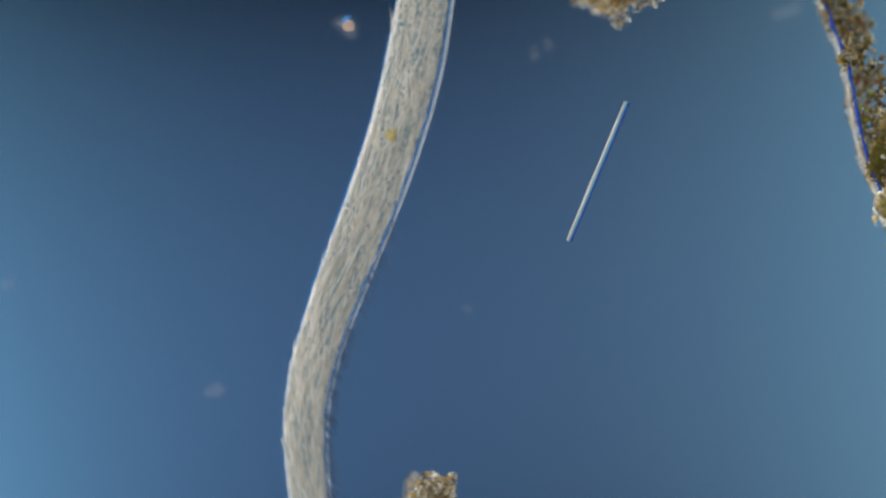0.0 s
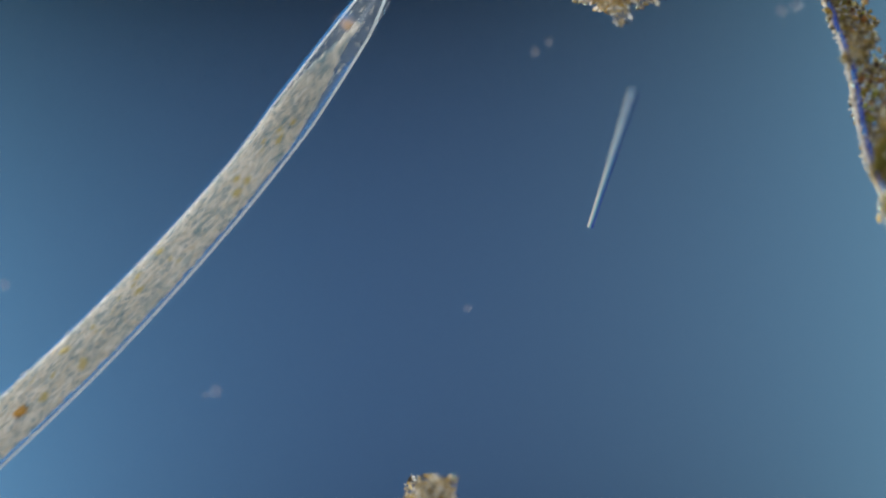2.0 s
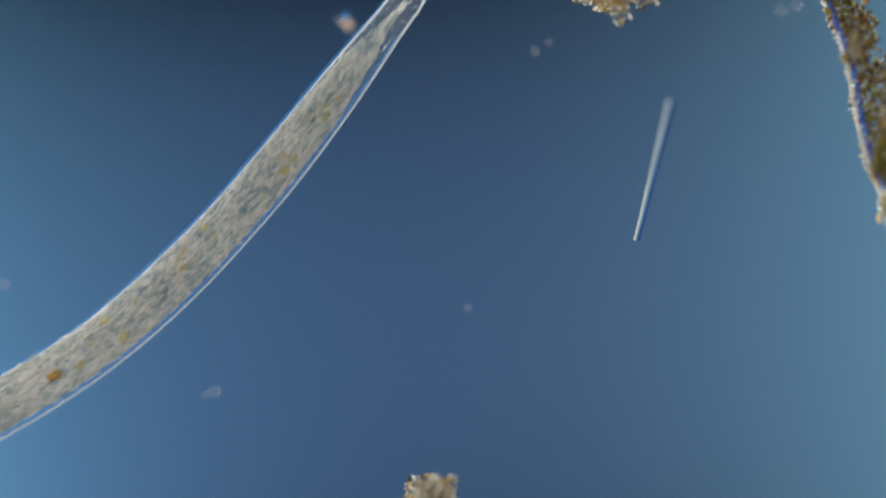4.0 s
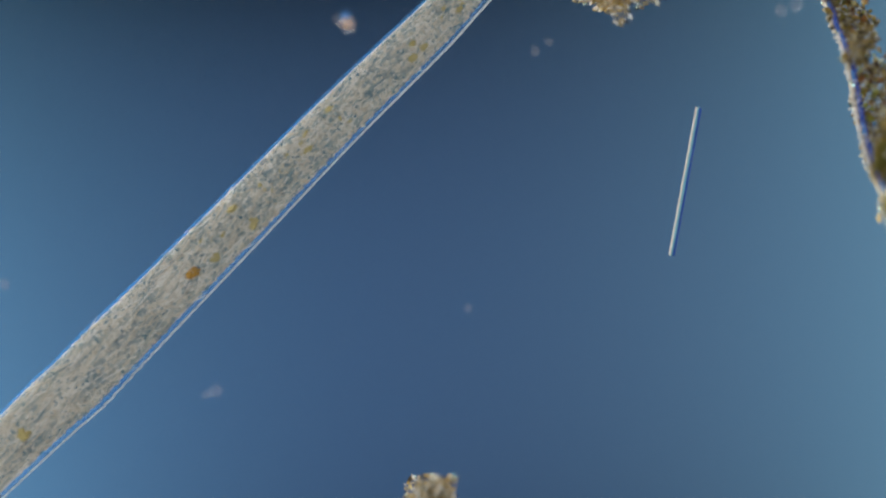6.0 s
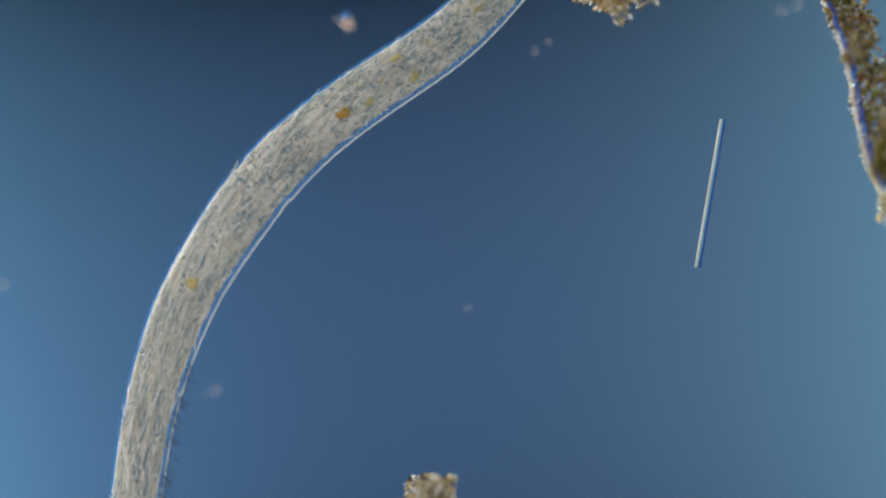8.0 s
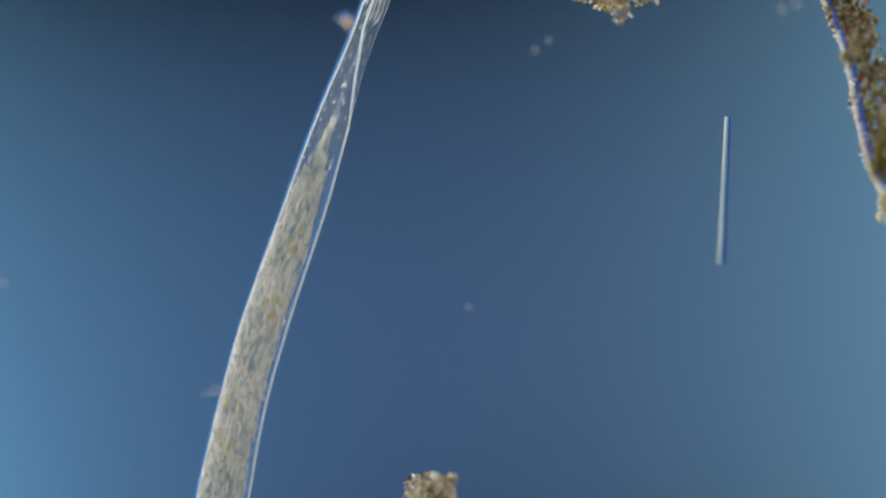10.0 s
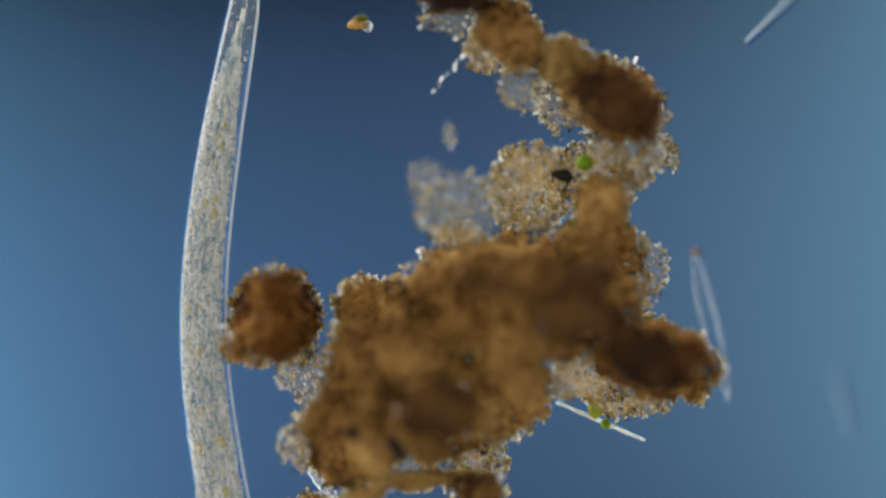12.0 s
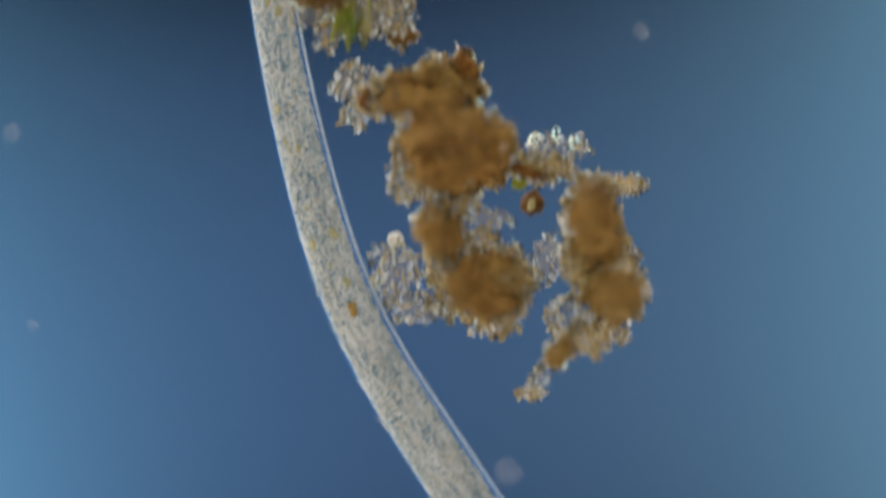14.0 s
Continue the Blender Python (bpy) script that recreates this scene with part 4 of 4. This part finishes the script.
        if 430 < s < 1100 and rng.uniform() < 0.55:
            for _ in range(rng.integers(1, 4)):
                c = (rng.uniform(-h, h), off + rad * rng.uniform(-0.6, 0.6), rad * FLAT * 0.78)
                grains("food_vacuole", [c], [rng.uniform(0.003, 0.0065)], YELLOW, seg, rng, sub=2, squash=(1.4, 0.9, 0.6), align=0.0)
        if abs(s - 1150) < STEP / 2:
            grains("food_vacuole", [(rng.uniform(-0.010, 0.010), off + rad * 0.2 + rng.uniform(-0.009, 0.009), rad * FLAT * 0.88) for _ in range(9)], rng.uniform(0.003, 0.007, 9), AMBER, seg, rng,
                   sub=2, label="amber food vacuole")
        if abs(s - 1548) < STEP / 2:
            grains("food_vacuole", [(rng.uniform(-0.008, 0.008), off + rng.uniform(-0.01, 0.01), rad * FLAT * 0.90) for _ in range(6)], rng.uniform(0.004, 0.007, 6), YELLOW, seg, rng,
                   sub=2, label="pale yellow food vacuole")
        if s > 1690:
            hairs_v, hairs_f = [], []
            for _ in range(6 if s < 1900 else 11):
                x, a = rng.uniform(-h, h), rng.uniform(-0.3, 0.5)
                r = half_width(s)
                p = Vector((x, r * math.cos(a) * 0.98, r * FLAT * math.sin(a)))
                q = p + Vector((rng.uniform(0.006, 0.022), rng.uniform(0.012, 0.028), rng.uniform(-0.006, 0.006)))
                hv, hf = tube([(p, (0.0011, 0, 0), (0, 0, 0.0011)), (p.lerp(q, 0.5) + Vector((0.002, 0, 0)), (0.0009, 0, 0), (0, 0, 0.0009)), (q, (0.0004, 0, 0), (0, 0, 0.0004))], 4)
                hairs_f += [tuple(b + len(hairs_v) for b in fc_) for fc_ in hf]
                hairs_v += hv
            link_mesh("ciliary_fringe", hairs_v, hairs_f, HAIR, seg, "fine dark cilia")
        if i == 0:
            hairs_v, hairs_f = [], []
            for _ in range(26):
                a = rng.uniform(0, 2 * math.pi)
                p = Vector((-h, r0 * math.cos(a), r0 * FLAT * math.sin(a)))
                q = p + Vector((-rng.uniform(0.012, 0.026), rng.uniform(-0.004, 0.012), 0.006 * math.sin(a)))
                hv, hf = tube([(p, (0, 0.0013, 0), (0, 0, 0.0013)), (q, (0, 0.0005, 0), (0, 0, 0.0005))], 4)
                hairs_f += [tuple(b + len(hairs_v) for b in fc_) for fc_ in hf]
                hairs_v += hv
            link_mesh("ciliary_crown", hairs_v, hairs_f, HAIR, seg, "crown of fine cilia round the mouth")
        slices.append(seg)
    return slices


SLICES = build_ciliate()
BENDS = []


def bend(t, mark, *line):
    """How the ciliate lies at t seconds: mark is (x, y, micrometres behind the mouth), line the middle of its body from front to tail, in the view,
    with its breadth where the flat body has rolled."""
    dx, dy = drift(t)
    rows = np.array(line, float)
    BENDS.append((t, (mark[0] + dx, mark[1] + dy, mark[2]), rows[:, :2] + (dx, dy), rows[:, 2] if rows.shape[1] > 2 else None))


bend(0.0, (672, 290, 1600), (751, 15, 90), (737, 102, 96), (718, 187, 99), (692, 271, 98), (663, 353, 95), (631, 435, 92), (599, 516, 88), (569, 598, 82), (546, 682, 76), (537, 769, 69), (547, 856, 68))
bend(0.3, (690, 175, 1550), (752, 20, 101), (730, 112, 99), (698, 201, 92), (658, 286, 87), (613, 369, 84), (564, 450, 83), (512, 528, 81), (457, 605, 79), (406, 684, 78), (360, 767, 77), (321, 853, 74))
bend(0.5, (655, 245, 1550), (742, 22, 99), (713, 126, 104), (674, 227, 100), (624, 322, 92), (562, 411, 88), (492, 494, 88), (416, 570, 87), (336, 643, 85), (253, 713, 82), (171, 783, 74), (93, 857, 55))
bend(0.8, (690, 80, 1150), (735, 0), (695, 100), (650, 200), (588, 300), (518, 400), (400, 512), (300, 590), (200, 655), (100, 715), (0, 770))
bend(1.0, (587, 228, 1150), (705, 24, 88), (661, 115, 92), (614, 203, 96), (561, 289, 99), (501, 370, 102), (432, 443, 105), (359, 512, 100), (282, 576, 90), (201, 637, 85), (119, 695, 84), (33, 748, 80))
bend(1.5, (315, 487, 1150), (666, 27, 77), (618, 111, 84), (567, 194, 87), (513, 274, 89), (454, 352, 93), (391, 426, 97), (325, 497, 98), (256, 565, 101), (184, 630, 105), (110, 693, 107), (33, 751, 99))
bend(2.0, (22, 725, 1150), (646, 24, 68), (593, 100, 76), (540, 176, 78), (485, 251, 77), (428, 324, 77), (367, 394, 77), (305, 463, 77), (242, 531, 79), (177, 598, 85), (111, 663, 89), (43, 726, 90))
bend(2.5, (618, 74, 0), (614, 79, 50), (555, 141, 52), (498, 204, 56), (442, 269, 63), (387, 333, 66), (331, 399, 65), (274, 462, 66), (216, 524, 71), (157, 586, 75), (98, 648, 78), (36, 707, 76))
bend(2.7, (600, 112, 0), (598, 112, 50), (540, 167, 55), (483, 223, 61), (427, 281, 67), (372, 339, 72), (318, 398, 77), (265, 457, 80), (211, 516, 83), (155, 574, 84), (99, 631, 84), (41, 687, 84))
bend(3.0, (510, 190, 370), (673, 23, 42), (611, 90, 47), (548, 157, 60), (486, 224, 72), (423, 291, 79), (360, 358, 83), (298, 426, 88), (236, 493, 90), (173, 559, 89), (109, 625, 90), (42, 688, 90))
bend(3.5, (210, 540, 1150), (673, 35, 85), (613, 104, 89), (554, 173, 89), (494, 241, 88), (434, 310, 91), (374, 379, 96), (313, 447, 99), (250, 514, 101), (186, 578, 105), (119, 640, 112), (49, 698, 120))
bend(4.0, (85, 660, 1150), (702, 25, 57), (644, 101, 69), (587, 177, 80), (528, 253, 87), (468, 327, 88), (405, 399, 89), (339, 468, 92), (270, 534, 94), (198, 596, 94), (121, 653, 95), (38, 701, 98))
bend(4.2, (10, 710, 1150), (715, 19, 47), (655, 97, 61), (597, 174, 71), (537, 251, 82), (476, 328, 90), (413, 402, 94), (345, 473, 98), (274, 539, 99), (198, 600, 101), (117, 654, 101), (31, 701, 97))
bend(6.3, (358, 472, 1150), (775, 43, 104), (696, 118, 107), (618, 194, 101), (543, 272, 99), (468, 351, 103), (394, 430, 106), (319, 510, 108), (244, 588, 117), (170, 667, 126), (99, 750, 121), (48, 812, 110))
bend(6.5, (362, 460, 1150), (796, 36, 89), (716, 108, 100), (635, 181, 101), (556, 256, 100), (478, 331, 105), (404, 411, 106), (331, 491, 108), (258, 571, 118), (191, 656, 127), (131, 747, 121), (72, 839, 112))
bend(7.0, (605, 195, 1150), (872, -8, 106), (814, 60, 112), (731, 108, 119), (644, 165, 117), (561, 230, 110), (487, 305, 111), (420, 386, 113), (358, 471, 106), (304, 561, 96), (259, 656, 89), (225, 755, 85), (200, 857, 83))
bend(7.2, (627, 182, 1150), (886, -8, 104), (835, 48, 109), (775, 86, 117), (682, 143, 113), (593, 205, 107), (512, 279, 110), (442, 362, 113), (379, 451, 106), (325, 546, 96), (287, 648, 89), (267, 755, 84), (261, 864, 77))
bend(9.3, (433, 555, 1150), (705, 24, 79), (670, 108, 83), (628, 189, 86), (581, 268, 90), (534, 346, 94), (489, 426, 96), (449, 508, 95), (412, 592, 96), (380, 677, 101), (353, 765, 106), (329, 853, 105))
bend(9.5, (395, 705, 1150), (681, 24, 84), (641, 128, 86), (593, 230, 90), (541, 329, 94), (490, 429, 94), (445, 533, 96), (408, 638, 96), (379, 747, 98), (357, 851, 105))
bend(10.0, (670, -10, 0), (665, 8, 42), (633, 91, 45), (602, 176, 53), (574, 261, 64), (547, 347, 72), (518, 432, 76), (487, 516, 79), (459, 602, 82), (435, 688, 82), (415, 776, 85), (398, 864, 91))
bend(10.5, (590, 236, 0), (590, 239, 41), (572, 300, 36), (555, 361, 40), (539, 422, 52), (524, 483, 61), (507, 545, 68), (491, 606, 73), (476, 668, 76), (463, 730, 80), (449, 792, 82), (436, 853, 83))
bend(10.8, (556, 275, 0), (556, 275), (540, 335), (514, 435), (490, 535), (465, 635), (440, 735), (417, 835), (406, 882))
bend(11.0, (588, 164, 0), (588, 168, 46), (567, 236, 42), (547, 304, 42), (530, 372, 49), (514, 441, 58), (498, 510, 67), (482, 579, 73), (468, 648, 78), (457, 717, 80), (447, 787, 82), (438, 858, 83))
bend(11.3, (508, 225, 350), (558, 0), (538, 100), (518, 200), (500, 300), (480, 400), (461, 500), (447, 600), (434, 700), (427, 800), (422, 882))
bend(11.5, (468, 110, 350), (490, 14, 46), (472, 97, 62), (456, 180, 72), (441, 264, 76), (427, 348, 77), (416, 432, 80), (406, 517, 83), (399, 601, 84), (396, 686, 86), (399, 771, 88), (408, 856, 90))
bend(11.8, (360, 462, 720), (430, 0), (412, 100), (395, 200), (376, 300), (365, 400), (356, 500), (351, 600), (358, 700), (370, 800), (386, 882))
bend(12.0, (360, 497, 720), (430, 28, 41), (415, 110, 53), (400, 192, 63), (386, 274, 71), (375, 357, 77), (365, 440, 79), (360, 523, 79), (359, 607, 78), (366, 690, 82), (377, 772, 87), (391, 855, 89))
bend(12.5, (378, 590, 720), (436, 31, 43), (413, 155, 56), (392, 278, 66), (377, 403, 72), (376, 528, 78), (387, 653, 81), (404, 778, 88), (419, 861, 94))
bend(13.0, (472, 808, 1150), (382, 13, 51), (376, 98, 61), (378, 183, 68), (387, 267, 74), (399, 351, 79), (413, 435, 83), (425, 519, 87), (437, 604, 89), (450, 688, 92), (463, 772, 95), (475, 856, 98))
bend(13.3, (511, 722, 1150), (396, 0), (407, 100), (421, 200), (439, 300), (453, 400), (470, 500), (488, 600), (507, 700), (529, 800), (548, 882))
bend(13.5, (543, 730, 1150), (418, 14, 70), (429, 114, 75), (442, 213, 79), (457, 312, 80), (474, 411, 81), (492, 510, 86), (511, 608, 90), (532, 706, 93), (557, 803, 97), (572, 859, 102))
bend(13.6, (557, 707, 1150), (429, 0), (441, 100), (455, 200), (472, 300), (488, 400), (509, 500), (532, 600), (556, 700), (584, 800), (613, 882))
bend(14.0, (628, 552, 1150), (486, 17, 74), (501, 104, 78), (519, 191, 80), (539, 277, 83), (561, 363, 87), (586, 448, 89), (617, 531, 90), (656, 611, 95), (700, 688, 98), (748, 763, 102), (797, 837, 104))


def lie(mark, line):
    """A smooth middle line: points 8 micrometres apart and each one's distance behind the mouth."""
    first, last = line[0] - line[1], line[-1] - line[-2]
    ends = [line[0] + first / np.linalg.norm(first) * 3500], [line[-1] + last / np.linalg.norm(last) * 3500]
    p = np.vstack((ends[0], line, ends[1]))
    d = np.concatenate(([0], np.cumsum(np.linalg.norm(np.diff(p, axis=0), axis=1))))
    at = np.arange(0, d[-1], 8.0)
    q = np.stack((np.interp(at, d, p[:, 0]), np.interp(at, d, p[:, 1])), 1)
    for _ in range(3):
        pad = np.vstack((np.repeat(q[:1], 6, 0), q, np.repeat(q[-1:], 6, 0)))
        q = np.stack([np.convolve(pad[:, k], np.ones(13) / 13, "valid") for k in (0, 1)], 1)
    d = np.concatenate(([0], np.cumsum(np.linalg.norm(np.diff(q, axis=0), axis=1))))
    near = np.argmin(np.linalg.norm(q - np.array(mark[:2]), axis=1))
    return q, d - d[near] + mark[2]


def roll_rows(middle):
    """How far each slice has rolled about the body's length, in degrees, at every time: a rolled flat body looks narrower."""
    known = []
    for t, mark, line, broad in BENDS:
        if broad is None:
            continue
        q, s = lie(mark, line)
        at = [s[np.argmin(np.linalg.norm(q - p, axis=1))] for p in line]
        share = np.clip(np.interp(middle, at, broad) / (half_width(middle) * 2000), 0.90, 1.0)
        known.append((t, np.degrees(np.arcsin(np.sqrt((1 - share ** 2) / (1 - FLAT ** 2))))))
    ts, rolls = [k[0] for k in known], np.array([k[1] for k in known])
    return [[np.interp(b[0], ts, rolls[:, i]) for b in BENDS] for i in range(len(middle))]


def ciliate_rows():
    rows = [[] for _ in SLICES]
    rolls = roll_rows((np.arange(len(SLICES)) + 0.5) * STEP)
    for n, (t, mark, line, _) in enumerate(BENDS):
        q, s = lie(mark, line)
        for i in range(len(SLICES)):
            a = (i + 0.5) * STEP
            x, y = np.interp(a, s, q[:, 0]), np.interp(a, s, q[:, 1])
            x0, y0 = np.interp(a - 12, s, q[:, 0]), np.interp(a - 12, s, q[:, 1])
            x1, y1 = np.interp(a + 12, s, q[:, 0]), np.interp(a + 12, s, q[:, 1])
            p = place(x, y, FOCUS_Z + (0.06 if t < 0.1 else 0.0))
            rows[i].append((t, pose(p.x, p.y, p.z, rolls[i][n], 0, math.degrees(math.atan2(y0 - y1, x1 - x0)))))
    return rows


def rod_rows():
    rows = []
    for t, top, bottom, zt, zb in (
            (0.0, (1110, 180), (1007, 428), 0.10, 0.09), (0.4, (1125, 205), (1022, 445), 0.13, 0.03), (0.8, (1122, 185), (1033, 435), 0.13, 0.03),
            (1.2, (1117, 170), (1031, 420), 0.13, 0.03), (1.5, (1116, 165), (1032, 417), 0.125, 0.03), (2.0, (1118, 157), (1042, 410), 0.13, 0.03),
            (2.4, (1117, 150), (1052, 405), 0.13, 0.03), (2.7, (1124, 148), (1064, 408), 0.13, 0.03), (3.0, (1143, 157), (1077, 418), 0.14, 0.03),
            (3.4, (1165, 172), (1101, 430), 0.13, 0.03), (4.2, (1187, 175), (1131, 433), 0.125, 0.03), (6.3, (1243, 193), (1196, 457), 0.035, 0.035),
            (6.5, (1247, 196), (1201, 459), 0.035, 0.035), (7.2, (1270, 212), (1220, 475), 0.035, 0.035), (9.3, (1278, 208), (1252, 473), 0.035, 0.04),
            (9.5, (1280, 207), (1257, 473), 0.035, 0.06), (10.0, (1288, 205), (1271, 470), 0.035, 0.09), (10.5, (1294, 197), (1283, 462), 0.06, 0.12),
            (11.0, (1328, -110), (1325, 160), 0.16, 0.19), (14.0, (1320, -2150), (1318, -1880), 0.16, 0.19)):
        dx, dy = drift(t)
        rows.append((t, lying(place(top[0] + dx, top[1] + dy), place(bottom[0] + dx, bottom[1] + dy), zt, zb)))
    return rows


drifter = thing("drifting_speck", place(263, 183), "tiny faint speck drifting in the water", "speck")
globule(drifter, place(263, 183), 263, 183, 1.5, SPECK, "grain", z=0.035)


def drifter_rows():
    rows = []
    for t, x, y in ((0.0, 263, 183), (3.0, 305, 113), (3.4, 294, 121), (4.2, 336, 128), (6.3, 352, 120), (7.2, 341, 121), (9.5, 414, 141), (10.5, 440, 130), (14.0, 520, 110)):
        p = place(x, y)
        rows.append((t, pose(p.x, p.y, 0)))
    return rows


def motions():
    walk(drifter, drifter_rows())
    for seg, rows in zip(SLICES, ciliate_rows()):
        walk(seg, rows)
    walk(rod, rod_rows())


motions()
